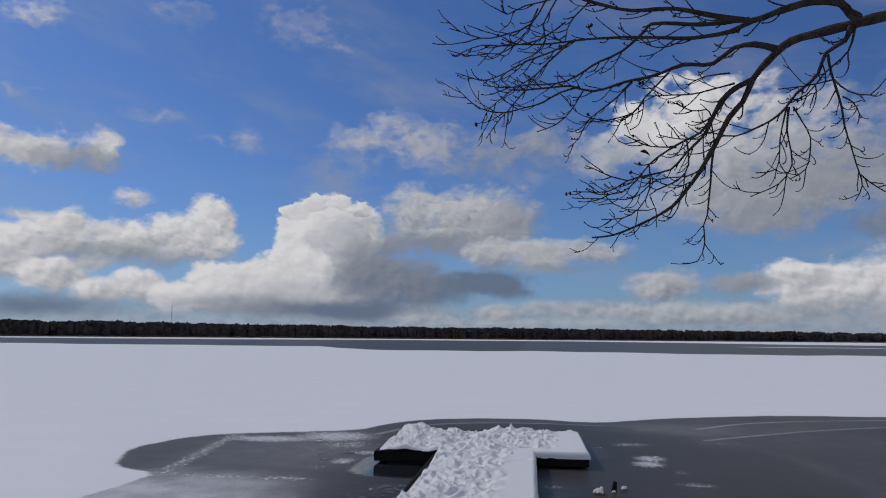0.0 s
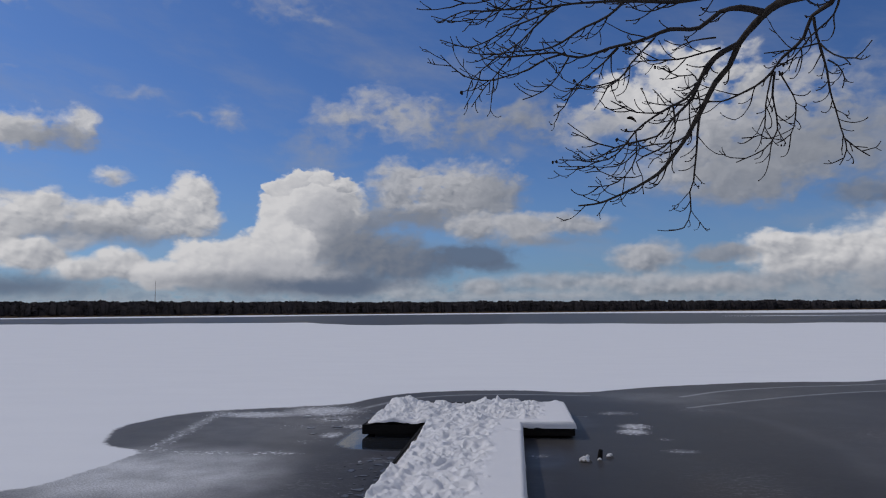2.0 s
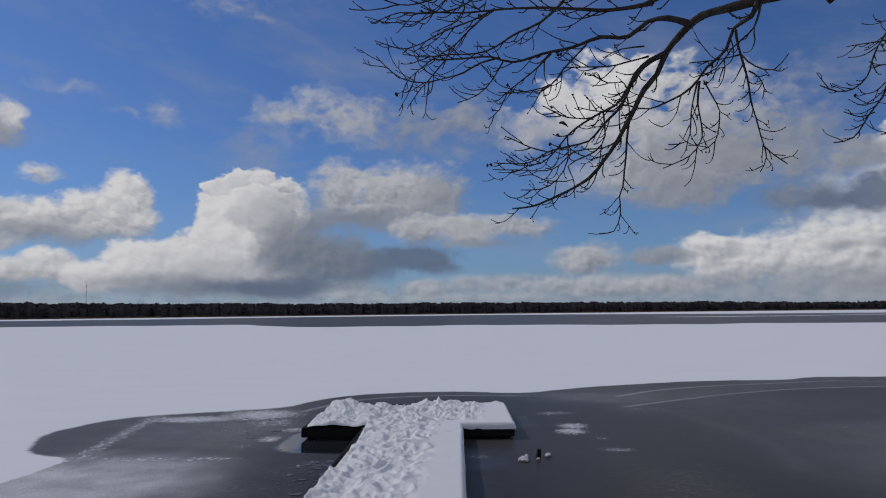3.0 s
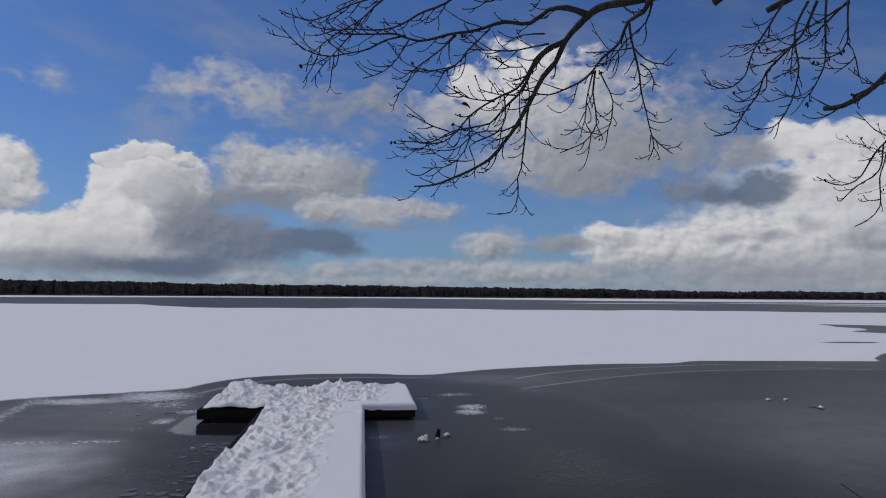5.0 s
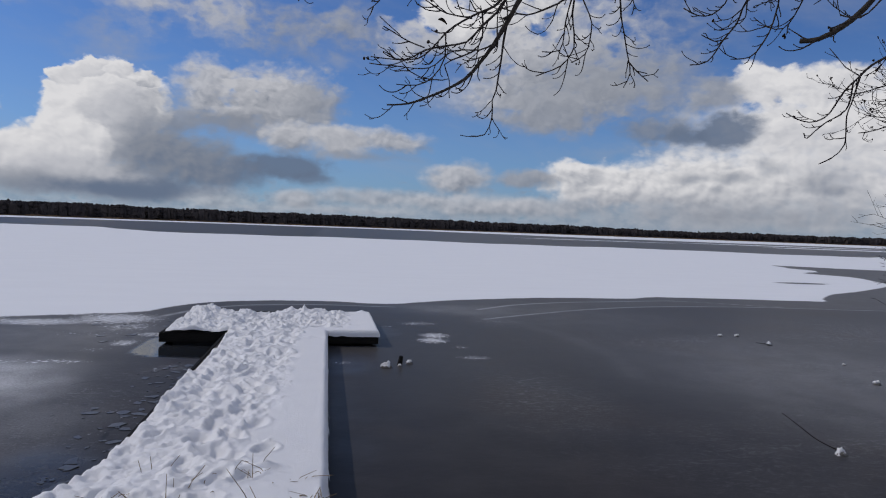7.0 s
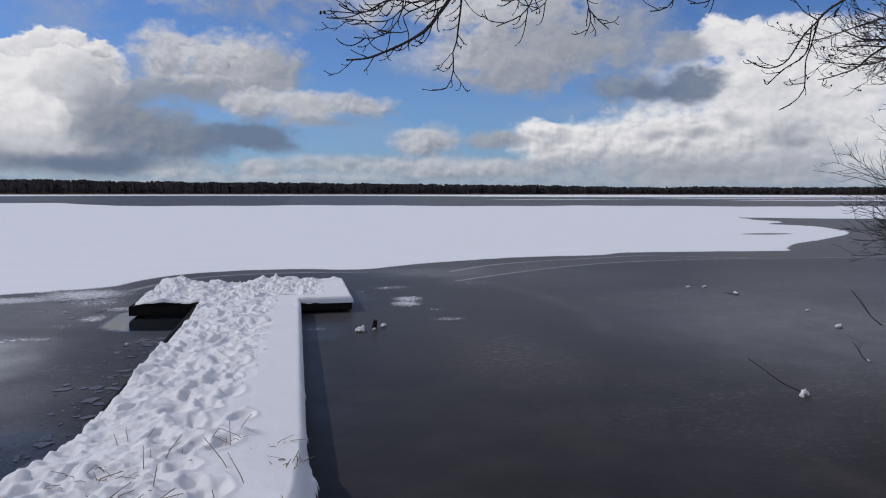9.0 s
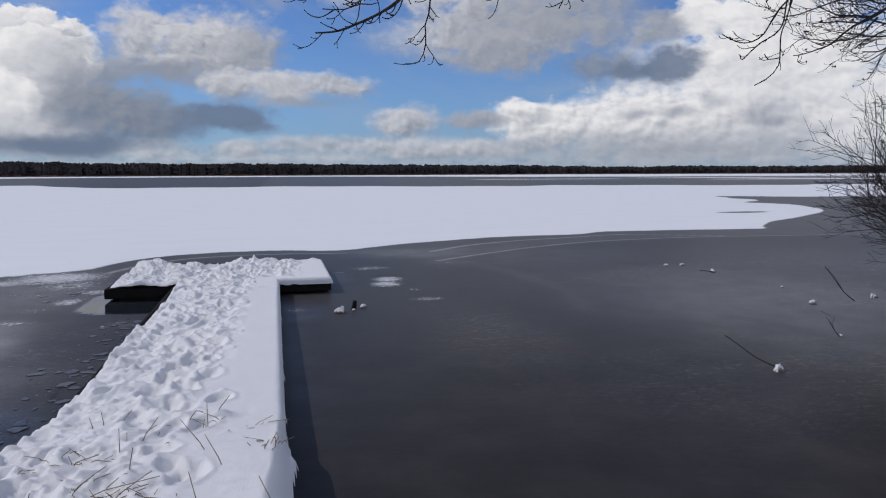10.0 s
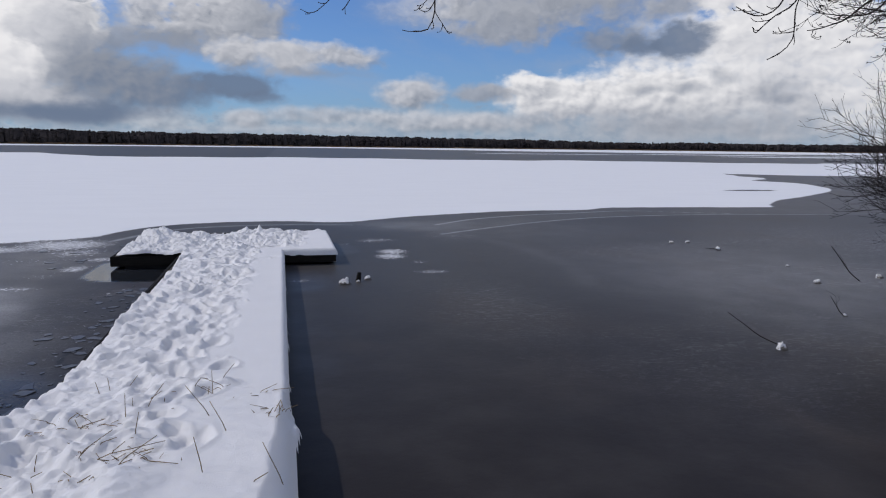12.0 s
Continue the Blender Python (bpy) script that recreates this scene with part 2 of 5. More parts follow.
# ---------------- materials ----------------
def material(name):
    m = bpy.data.materials.new(name)
    m.use_nodes = True
    g = Graph(m.node_tree)
    m.node_tree.nodes.clear()
    p = g.node("ShaderNodeBsdfPrincipled")
    o = g.node("ShaderNodeOutputMaterial")
    g.t.links.new(p.outputs[0], o.inputs[0])
    return m, g, p


def put(g, p, **ins):
    names = dict(base="Base Color", rough="Roughness", normal="Normal", metal="Metallic", spec="Specular IOR Level", ior="IOR", sss="Subsurface Weight")
    for k, v in ins.items():
        s = p.inputs[names[k]]
        if isinstance(v, bpy.types.NodeSocket):
            g.t.links.new(v, s)
        else:
            s.default_value = (*v, 1) if isinstance(v, tuple) else v


def bump(g, height, strength, distance):
    return g.node("ShaderNodeBump", {"Height": height, "Strength": strength, "Distance": distance}).outputs[0]


def make_snow(name, tint=(0.82, 0.82, 0.83), grain=1.0):
    m, g, p = material(name)
    pos = g.node("ShaderNodeTexCoord").outputs["Object"]
    soft = g.noise(pos, 2.3, 4.0, 0.5).outputs["Fac"]
    dirt = g.step(g.noise(pos, 9.0, 6.0, 0.65).outputs["Fac"], 0.66, 0.82)
    base = g.mix(soft, tuple(c * 0.94 for c in tint), tint)
    base = g.mix(g.m("MULTIPLY", dirt, 0.12), base, (0.5, 0.46, 0.4))
    crumbs = g.noise(pos, 85.0, 4.0, 0.7).outputs["Fac"]
    lumps = g.noise(pos, 16.0, 4.0, 0.6).outputs["Fac"]
    put(g, p, base=base, rough=0.62, spec=0.25, sss=0.0,
        normal=bump(g, g.m("ADD", g.m("MULTIPLY", crumbs, 0.8), g.m("MULTIPLY", lumps, 0.6)), 0.6 * grain, 0.022))
    return m


def make_plain(name, a, b, scale, rough=0.7, relief=0.3, spec=0.4, stretch=(1, 1, 1), vary=0.0):
    m, g, p = material(name)
    pos = g.v("MULTIPLY", g.node("ShaderNodeTexCoord").outputs["Object"], stretch)
    f = g.noise(pos, scale, 6.0, 0.62)
    base = g.mix(g.step(f.outputs["Fac"], 0.3, 0.7), a, b)
    if vary:
        r = g.node("ShaderNodeObjectInfo").outputs["Random"]
        base = g.mix(g.m("MULTIPLY", r, vary), base, tuple(c * 1.9 for c in b))
    put(g, p, base=base, rough=g.m("ADD", rough - 0.1, g.m("MULTIPLY", f.outputs["Fac"], 0.2)), spec=spec,
        normal=bump(g, f.outputs["Fac"], relief, 0.01))
    return m


SNOW = make_snow("snow")
WOOD = make_plain("tarred_timber", (0.007, 0.0065, 0.006), (0.018, 0.016, 0.014), 7.0, 0.85, 0.5, 0.15, (1, 6, 6), 0.2)
PLANK = make_plain("wet_plank", (0.03, 0.025, 0.02), (0.075, 0.062, 0.05), 6.0, 0.75, 0.5, 0.3, (1, 8, 8), 0.4)
FLOAT = make_plain("float_plastic", (0.010, 0.010, 0.011), (0.022, 0.022, 0.024), 5.0, 0.7, 0.1, 0.2)
BARK = make_plain("alder_bark", (0.014, 0.012, 0.010), (0.045, 0.038, 0.033), 38.0, 0.85, 0.7, 0.2)
TWIG = make_plain("alder_twig", (0.012, 0.009, 0.008), (0.030, 0.023, 0.020), 50.0, 0.7, 0.3, 0.3)
RED_TWIG = make_plain("willow_twig", (0.05, 0.024, 0.018), (0.11, 0.06, 0.045), 30.0, 0.7, 0.3, 0.3)
CONE = make_plain("alder_cone", (0.014, 0.011, 0.010), (0.035, 0.026, 0.02), 120.0, 0.9, 0.8, 0.1)
REED = make_plain("dry_reed", (0.06, 0.04, 0.022), (0.24, 0.17, 0.09), 14.0, 0.7, 0.2, 0.3, (1, 1, 1), 0.25)
STONE = make_plain("stone", (0.07, 0.065, 0.06), (0.16, 0.15, 0.14), 12.0, 0.8, 0.6, 0.3)
PINE = make_plain("far_pine", (0.030, 0.028, 0.031), (0.066, 0.057, 0.056), 0.08, 0.95, 0.0, 0.05)
REEDBED = make_plain("far_reedbed", (0.10, 0.065, 0.04), (0.18, 0.125, 0.075), 0.05, 0.9, 0.0, 0.1)
STEEL = make_plain("mast_steel", (0.22, 0.20, 0.20), (0.36, 0.33, 0.33), 0.5, 0.6, 0.0, 0.4)


def make_lake():
    """Ice with snow cover: the mesh carries the distance to the snow's edge, frost, rime, open-water and painted-shade
    marks.
    """
    m, g, p = material("lake_ice")
    pos = g.node("ShaderNodeTexCoord").outputs["Object"]
    x, y, z = g.xyz(pos)
    sd, line, frost, wet_shade, haze = g.attr("snow_edge"), g.attr("ridge"), g.attr("frost"), g.attr("wet_shade"), g.attr("haze")
    crack, ripple, shelf = g.attr("crack"), g.attr("ripple"), g.attr("shelf")
    n_mid = g.noise(pos, 1.1, 5.0, 0.55).outputs["Fac"]
    n_fine = g.noise(pos, 7.0, 6.0, 0.65).outputs["Fac"]
    n_big = g.noise(pos, 0.16, 4.0, 0.5).outputs["Fac"]
    n_grain = g.noise(pos, 30.0, 4.0, 0.7).outputs["Fac"]
    wet_shade = g.step(g.m("ADD", wet_shade, g.m("MULTIPLY", g.m("SUBTRACT", n_mid, 0.5), 0.35)), 0.12, 0.92)
    # snow, with a feathered rim
    edge = g.m("ADD", sd, g.m("ADD", g.m("MULTIPLY", g.m("SUBTRACT", n_mid, 0.5), g.m("MULTIPLY_ADD", frost, 1.4, 0.3)), g.m("MULTIPLY", g.m("SUBTRACT", n_fine, 0.5), g.m("MULTIPLY_ADD", frost, 3.2, 0.22))))
    snow = g.step(edge, -0.02, g.m("MULTIPLY_ADD", frost, 1.0, 0.14))
    # crumbs of frozen snow, each a fleck of its own, thick where the frost is
    def flecks(scale, keep):
        cell = g.node("ShaderNodeTexVoronoi", {"Vector": g.v("ADD", pos, g.v("SCALE", g.noise(pos, 9.0, 2.0, 0.5).outputs["Color"], scale=0.08)), "Scale": scale, "Randomness": 1.0}, feature="F1")
        pick = g.xyz(cell.outputs["Color"])[0]
        size = g.m("MULTIPLY", g.step(g.m("SUBTRACT", g.m("MULTIPLY", frost, keep), pick), -0.05, 0.5), 0.52)
        return g.step(g.m("SUBTRACT", cell.outputs["Distance"], size), 0.0, -0.10)
    crumb = g.m("MAXIMUM", flecks(7.0, 0.85), flecks(15.0, 1.25))
    crumb = g.m("MULTIPLY", crumb, g.step(frost, 0.08, 0.4))
    dust = g.m("MULTIPLY", g.step(g.m("ADD", g.m("MULTIPLY_ADD", n_fine, 0.9, frost), g.m("MULTIPLY", n_grain, 0.5)), 0.9, 1.6), g.step(frost, 0.05, 0.5))
    ridge = g.m("MULTIPLY", g.step(g.m("ADD", line, g.m("MULTIPLY", g.m("SUBTRACT", n_mid, 0.5), 0.25)), 0.18, 0.02), g.step(n_mid, 0.25, 0.65, 0.3, 1.0))
    # wind-rippled rime: short wavelets lying across the wind
    wave = g.noise(g.v("MULTIPLY", pos, (4.6, 8.0, 1.0)), 1.5, 4.0, 0.66, 0.9).outputs["Fac"]
    patch = g.step(g.noise(g.v("MULTIPLY", pos, (0.45, 1.0, 1.0)), 0.9, 4.0, 0.6).outputs["Fac"], 0.34, 0.66)
    rip = g.m("MULTIPLY", g.m("MULTIPLY", g.step(g.m("ADD", wave, g.m("MULTIPLY", g.m("SUBTRACT", n_grain, 0.5), 0.3)), 0.50, 0.68), g.m("MULTIPLY_ADD", patch, 0.75, 0.25)), ripple)
    speck = g.m("MULTIPLY", g.step(n_grain, 0.50, 0.72), g.m("MULTIPLY", ripple, 0.22))
    film = g.m("MULTIPLY", haze, g.m("MULTIPLY", g.step(n_grain, 0.25, 0.75, 0.25, 1.1), g.step(n_mid, 0.25, 0.7, 0.6, 1.1)))
    white = g.m("MAXIMUM", g.m("MAXIMUM", snow, g.m("MAXIMUM", g.m("MULTIPLY", crumb, 0.8), g.m("MULTIPLY", dust, 0.55))),
                g.m("MAXIMUM", g.m("MULTIPLY", ridge, 0.42), g.m("MAXIMUM", g.m("MULTIPLY_ADD", rip, 0.36, speck), film)))
    # grey ice: dark and clear by the shore, milkier farther out
    clear = g.step(g.m("ADD", y, g.m("MULTIPLY", n_big, 8.0)), 11.0, 22.0)
    tone = g.mix(clear, (0.025, 0.022, 0.022), (0.053, 0.051, 0.052))
    tone = g.mix(g.m("MULTIPLY", g.step(n_mid, 0.35, 0.75), 0.30), tone, (0.070, 0.066, 0.064))
    tone = g.mix(g.m("MULTIPLY", shelf, g.step(n_mid, 0.2, 0.7, 0.45, 0.85)), tone, (0.098, 0.094, 0.092))
    tone = g.mix(g.m("MULTIPLY", ripple, g.step(n_fine, 0.3, 0.75, 0.15, 0.7)), tone, (0.100, 0.098, 0.100))
    bay = g.m("MULTIPLY", g.step(x, -2.6, -5.0), g.step(y, 60.0, 24.0))
    tone = g.mix(g.m("MULTIPLY", bay, g.step(n_mid, 0.25, 0.8, 0.35, 0.75)), tone, (0.150, 0.142, 0.128))
    murk = g.noise(g.v("MULTIPLY", pos, (0.5, 0.35, 1.0)), 0.7, 4.0, 0.55, 0.6).outputs["Fac"]
    tone = g.mix(g.m("MULTIPLY", g.step(murk, 0.5, 0.72), 0.5), tone, (0.058, 0.047, 0.040))
    split = g.m("ADD", crack, g.m("MULTIPLY", g.m("SUBTRACT", n_fine, 0.5), 0.10))
    tone = g.mix(g.m("MULTIPLY", g.step(split, 0.045, 0.012), 0.85), tone, (0.008, 0.009, 0.011))
    # dark tone for open water, glassy ice and the shade painted beside the head
    tone = g.mix(wet_shade, tone, (0.014, 0.017, 0.022))
    drift = g.noise(g.v("MULTIPLY", pos, (0.25, 0.6, 1.0)), 1.0, 5.0, 0.55).outputs["Fac"]
    cover = g.mix(drift, (0.755, 0.768, 0.79), (0.815, 0.828, 0.845))
    cover = g.mix(g.m("MULTIPLY", g.step(n_fine, 0.52, 0.72), 0.12), cover, (0.66, 0.675, 0.70))
    uneven = g.m("MULTIPLY", g.m("MULTIPLY_ADD", n_fine, 0.4, g.m("MULTIPLY", rip, 0.5)), g.m("SUBTRACT", 1.0, wet_shade))
    put(g, p, base=g.mix(white, tone, cover), spec=g.m("MULTIPLY_ADD", white, -0.05, g.m("MULTIPLY_ADD", wet_shade, 0.30, 0.11)),
        rough=g.m("MAXIMUM", g.m("MULTIPLY_ADD", wet_shade, -0.37, 0.40), g.m("MULTIPLY", white, 0.65)), ior=1.31,
        normal=bump(g, g.m("ADD", uneven, g.m("MULTIPLY", white, 0.8)), 0.22, 0.03))
    return m


LAKE = make_lake()


# ---------------- mesh helpers ----------------
def mesh_ob(name, verts, faces, mat, parent=None, label="", smooth=False):
    me = bpy.data.meshes.new(name)
    me.from_pydata([tuple(v) for v in verts], [], faces)
    me.materials.append(mat)
    if smooth:
        me.polygons.foreach_set("use_smooth", [True] * len(me.polygons))
    me.update()
    ob = new(name, me)
    ob.parent = parent
    if label:
        ob["label"] = label
    return ob


def part(name, bm, mat, parent=None, label="", smooth=False):
    me = bpy.data.meshes.new(name)
    bm.to_mesh(me)
    bm.free()
    me.materials.append(mat)
    if smooth:
        me.polygons.foreach_set("use_smooth", [True] * len(me.polygons))
    ob = new(name, me)
    ob.parent = parent
    if label:
        ob["label"] = label
    return ob


def box(bm, x0, x1, y0, y1, z0, z1, bevel=0.0):
    r = bmesh.ops.create_cube(bm, size=1.0, matrix=Matrix.LocRotScale(((x0 + x1) / 2, (y0 + y1) / 2, (z0 + z1) / 2), None, (x1 - x0, y1 - y0, z1 - z0)))
    if bevel:
        es = {e for v in r["verts"] for e in v.link_edges}
        bmesh.ops.bevel(bm, geom=list(es), offset=bevel, segments=2, affect="EDGES")
    return bm


def spline(points, step):
    """Catmull-Rom line through the points, in steps of about that length."""
    pts = [Vector(p) for p in points]
    pts = [pts[0] * 2 - pts[1]] + pts + [pts[-1] * 2 - pts[-2]]
    out = []
    for i in range(1, len(pts) - 2):
        a, b, c, d = pts[i - 1:i + 3]
        n = max(2, int((c - b).length / step))
        for k in range(n):
            s = k / n
            out.append(0.5 * ((2 * b) + (c - a) * s + (2 * a - 5 * b + 4 * c - d) * s * s + (3 * b - a - 3 * c + d) * s ** 3))
    out.append(pts[-2])
    return out


class Tubes:
    """Collects tapered tubes into one mesh."""

    def __init__(self):
        self.v, self.f = [], []

    def add(self, line, r0, r1, sides=6, knob=0.0, power=0.8):
        n = len(line)
        up = Vector((0.13, 0.21, 0.97))
        first = len(self.v)
        for i, p in enumerate(line):
            t = (line[min(i + 1, n - 1)] - line[max(i - 1, 0)])
            t = t.normalized() if t.length > 1e-9 else Vector((0, 0, 1))
            a = t.cross(up)
            a = a.normalized() if a.length > 1e-4 else Vector((1, 0, 0))
            b = t.cross(a)
            r = r0 + (r1 - r0) * (i / (n - 1)) ** power
            r *= 1 + knob * (noise.noise(p * 22.0) + 0.6 * noise.noise(p * 60.0))
            for k in range(sides):
                w = 2 * math.pi * k / sides
                self.v.append(p + (a * math.cos(w) + b * math.sin(w)) * r)
        for i in range(n - 1):
            for k in range(sides):
                q = first + i * sides
                self.f.append((q + k, q + (k + 1) % sides, q + sides + (k + 1) % sides, q + sides + k))
        self.f.append(tuple(first + k for k in range(sides))[::-1])
        self.f.append(tuple(first + (n - 1) * sides + k for k in range(sides)))

    def blob(self, c, r, axis=Vector((0, 0, 1))):
        first = len(self.v)
        q = axis.to_track_quat("Z", "Y")
        for zz, rr in ((-1, 0.25), (-0.45, 0.85), (0.3, 0.9), (1, 0.3)):
            for k in range(6):
                w = math.pi * k / 3
                self.v.append(c + q @ Vector((math.cos(w) * rr * r * 0.75, math.sin(w) * rr * r * 0.75, zz * r)))
        for i in range(3):
            for k in range(6):
                s = first + i * 6
                self.f.append((s + k, s + (k + 1) % 6, s + 6 + (k + 1) % 6, s + 6 + k))
        self.f.append(tuple(first + k for k in range(6))[::-1])
        self.f.append(tuple(first + 18 + k for k in range(6)))

    def ob(self, name, mat, parent=None, label="", smooth=True):
        return mesh_ob(name, self.v, self.f, mat, parent, label, smooth)


def thing(name, at, label, category, group="", kind=""):
    e = new(name)
    e.location = at
    e.empty_display_size = 0.2
    return tagged(e, label, category, group, kind)


# ---------------- lake ----------------
def seg_dist(px, py, line, closed=False):
    """Distance from the points to a polyline, and whether they lie inside it when it is closed."""
    best = np.full(px.shape, 1e9)
    inside = np.zeros(px.shape, bool)
    pts = list(line) + ([line[0]] if closed else [])
    for (ax, ay), (bx, by) in zip(pts, pts[1:]):
        dx, dy = bx - ax, by - ay
        t = np.clip(((px - ax) * dx + (py - ay) * dy) / (dx * dx + dy * dy + 1e-12), 0, 1)
        best = np.minimum(best, np.hypot(px - ax - t * dx, py - ay - t * dy))
        if closed and ay != by:
            inside ^= ((ay > py) != (by > py)) & (px < (bx - ax) * (py - ay) / (by - ay) + ax)
    return best, inside


def smooth_line(points, step=0.5):
    return [(p.x, p.y) for p in spline([(a, b, 0) for a, b in points], step)]


def axis_lines(spans):
    out = []
    for a, b, s in spans:
        out += list(np.arange(a, b, s))
    return out


def far_lines(start, end, first, grow):
    out, s = [], first
    while start < end:
        out.append(start)
        start += s
        s *= grow
    return out + [end]


SNOW_EDGE = ((-22, 11.9), (-14, 12.2), (-9.0, 12.6), (-7.75, 12.95), (-7.45, 14.2), (-7.35, 15.6), (-7.35, 16.3), (-8.13, 16.63), (-8.8, 17.15), (-9.15, 17.8),
             (-9.6, 18.75), (-9.64, 20.0), (-9.2, 21.4), (-8.3, 22.3), (-7.0, 22.9), (-5.4, 23.3), (-4.7, 24.2), (-3.95, 26.2), (-2.2, 27.6), (0.4, 27.95),
             (2.9, 27.4), (5.5, 29.1), (10, 31.0), (14, 31.4), (16, 32.4), (20, 32.25), (24.4, 32.0), (25.2, 33.2), (28.1, 36.2), (31.7, 38.7), (38, 43.6), (41, 47.0))
SNOW_EDGE_FAR = ((43, 51), (44.4, 55), (43.0, 59), (46, 61.5), (48.9, 65), (48.2, 68), (49.8, 71), (51.3, 75.4), (57, 71.3), (65, 69), (90, 66))


def build_lake():
    xs = [-v for v in far_lines(14, 4600, 0.6, 1.09)][::-1] + axis_lines([(-13.8, -4, 0.25), (-4, 8, 0.2), (8, 16, 0.25)]) + far_lines(16, 4600, 0.4, 1.055)
    ys = [-v for v in far_lines(2, 3000, 2.0, 1.5)][::-1] + axis_lines([(0, 6, 0.5), (6, 34, 0.2)]) + far_lines(34, 4600, 0.3, 1.035)
    X, Y = np.meshgrid(np.array(xs), np.array(ys))
    px, py = X.ravel(), Y.ravel()
    edge = [(-300, 9)] + smooth_line(SNOW_EDGE, 0.45) + smooth_line(SNOW_EDGE_FAR, 1.5) + [(500, 60), (4000, 60), (4000, 9000), (-4000, 9000), (-4000, 9)]
    d, inside = seg_dist(px, py, edge, True)
    sd = np.where(inside, d, -d)
    # dark open band across the lake, snow again before the far shore
    near = np.interp(px, (-400, -88, -62, -37, -1, 24, 60, 105, 200, 500), (215, 200, 205, 156, 161, 152, 149, 137, 132, 128))
    near = near + 3 * np.sin(px * 0.11) + 2 * np.sin(px * 0.31 + 1)
    far = np.interp(px, (-500, -220, -120, 50, 180, 400, 900), (470, 490, 640, 660, 480, 420, 400)) + 12 * np.sin(px * 0.021) + 6 * np.sin(px * 0.067)
    sd = np.minimum(sd, near - py)
    sd = np.maximum(sd, py - far)
    for cx, cy, rx, ry in ((300, 255, 130, 22), (230, 330, 60, 16), (120, 300, 40, 10), (430, 330, 150, 20)):
        sd = np.maximum(sd, (1 - np.hypot((px - cx) / rx, (py - cy) / ry)) * ry)
    # a dark slit in the snow, and drifts on the bay beyond
    sd = np.minimum(sd, (np.hypot((px - 32.6) / 1.9, (py - 45) / 0.7) - 1) * 0.6)
    sd = np.maximum(sd, (1 - np.hypot((px - 41) / 5.5, (py - 63 + (px - 41) * 0.25) / 0.7)) * 0.5)
    ridge = np.full(px.shape, 50.0)
    for ln in (((5.6, 23.5), (6.5, 24.2), (8.0, 25.3), (10.3, 26.8), (13.2, 28.1), (16.7, 28.7), (20, 28.7), (26, 28.3), (40, 28.8), (60, 29)),
               ((-4.2, 22.9), (-3.2, 25.2), (-1.8, 26.4), (0.5, 26.8), (3.0, 26.5)),
               ((6.0, 26.2), (7.9, 28.0), (10.4, 29.3), (12.5, 29.9), (15.8, 30.8), (18, 29.9), (20.2, 29.0)),
               ((29, 33.5), (36, 38), (44, 43), (60, 45))):
        ridge = np.minimum(ridge, seg_dist(px, py, smooth_line(ln, 0.5))[0])
    frost = np.zeros(px.shape)
    for cx, cy, rx, ry, amp in ((3.3, 22.3, 0.75, 0.5, 0.5), (3.45, 20.0, 0.42, 0.5, 0.85), (3.3, 19.2, 0.42, 0.45, 0.85), (3.85, 18.2, 0.35, 0.3, 0.4), (3.9, 16.85, 0.5, 0.30, 0.55), (0.95, 16.2, 0.32, 0.25, 0.5),
                                (2.3, 21.6, 0.3, 0.12, 0.45), (-6.9, 21.6, 1.5, 0.7, 0.85), (-5.2, 22.4, 1.3, 1.2, 0.85), (-4.5, 20.9, 0.9, 0.9, 0.55),
                                (-3.9, 18.4, 0.35, 0.5, 0.75), (-3.6, 19.7, 0.6, 0.5, 0.6), (-4.3, 17.5, 0.5, 0.35, 0.4), (-5.0, 19.6, 1.6, 0.8, 0.35), (14.5, 13.6, 3.0, 1.4, 0.30),
                                (-2.4, 12.6, 0.6, 2.5, 0.28), (-2.3, 15.6, 0.6, 0.5, 0.4)):
        frost = np.maximum(frost, amp * np.exp(-((px - cx) / rx) ** 2 - ((py - cy) / ry) ** 2))
    arc = seg_dist(px, py, smooth_line(((-8.2, 22.2), (-8.0, 20.6), (-7.7, 18.8), (-7.5, 17.4), (-7.25, 16.4), (-6.2, 16.15), (-4.2, 16.2)), 0.3))[0]
    frost = np.maximum(frost, 0.55 * np.exp(-(arc / 0.30) ** 2))
    crack = np.full(px.shape, 50.0)
    for ln in (((-1.8, 16.6), (-2.1, 15.2), (-1.95, 13.9), (-2.3, 12.6), (-2.15, 11.2), (-2.6, 10.0), (-3.0, 8.8)), ((-2.1, 15.2), (-3.0, 14.9), (-3.6, 14.2)),
               ((-2.3, 12.6), (-2.9, 12.9), (-3.3, 12.4), (-2.95, 11.6), (-2.2, 11.2)), ((-2.6, 10.0), (-3.3, 10.4), (-3.8, 10.0), (-3.4, 9.2), (-2.8, 9.4)),
               ((-2.15, 11.2), (-1.7, 10.6)), ((-1.95, 13.9), (-1.65, 13.2)), ((-3.3, 12.4), (-4.2, 12.0))):
        crack = np.minimum(crack, seg_dist(px, py, ln)[0])
    haze = np.zeros(px.shape)
    for cx, cy, rx, ry, amp in ((-6.9, 14.2, 1.6, 2.2, 1.0), (-5.6, 14.2, 1.5, 2.2, 0.92), (-4.6, 13.9, 1.0, 2.0, 0.50), (-5.2, 19.6, 2.6, 2.4, 0.10), (-3.6, 11.5, 1.2, 2.0, 0.14),
                                (11.5, 14.5, 4.0, 5.0, 0.16), (5.4, 26.0, 2.5, 1.6, 0.12), (9.0, 24.0, 4.0, 3.0, 0.06)):
        haze = np.maximum(haze, amp * np.exp(-(((px - cx) / rx) ** 2 + ((py - cy) / ry) ** 2) ** 1.6))
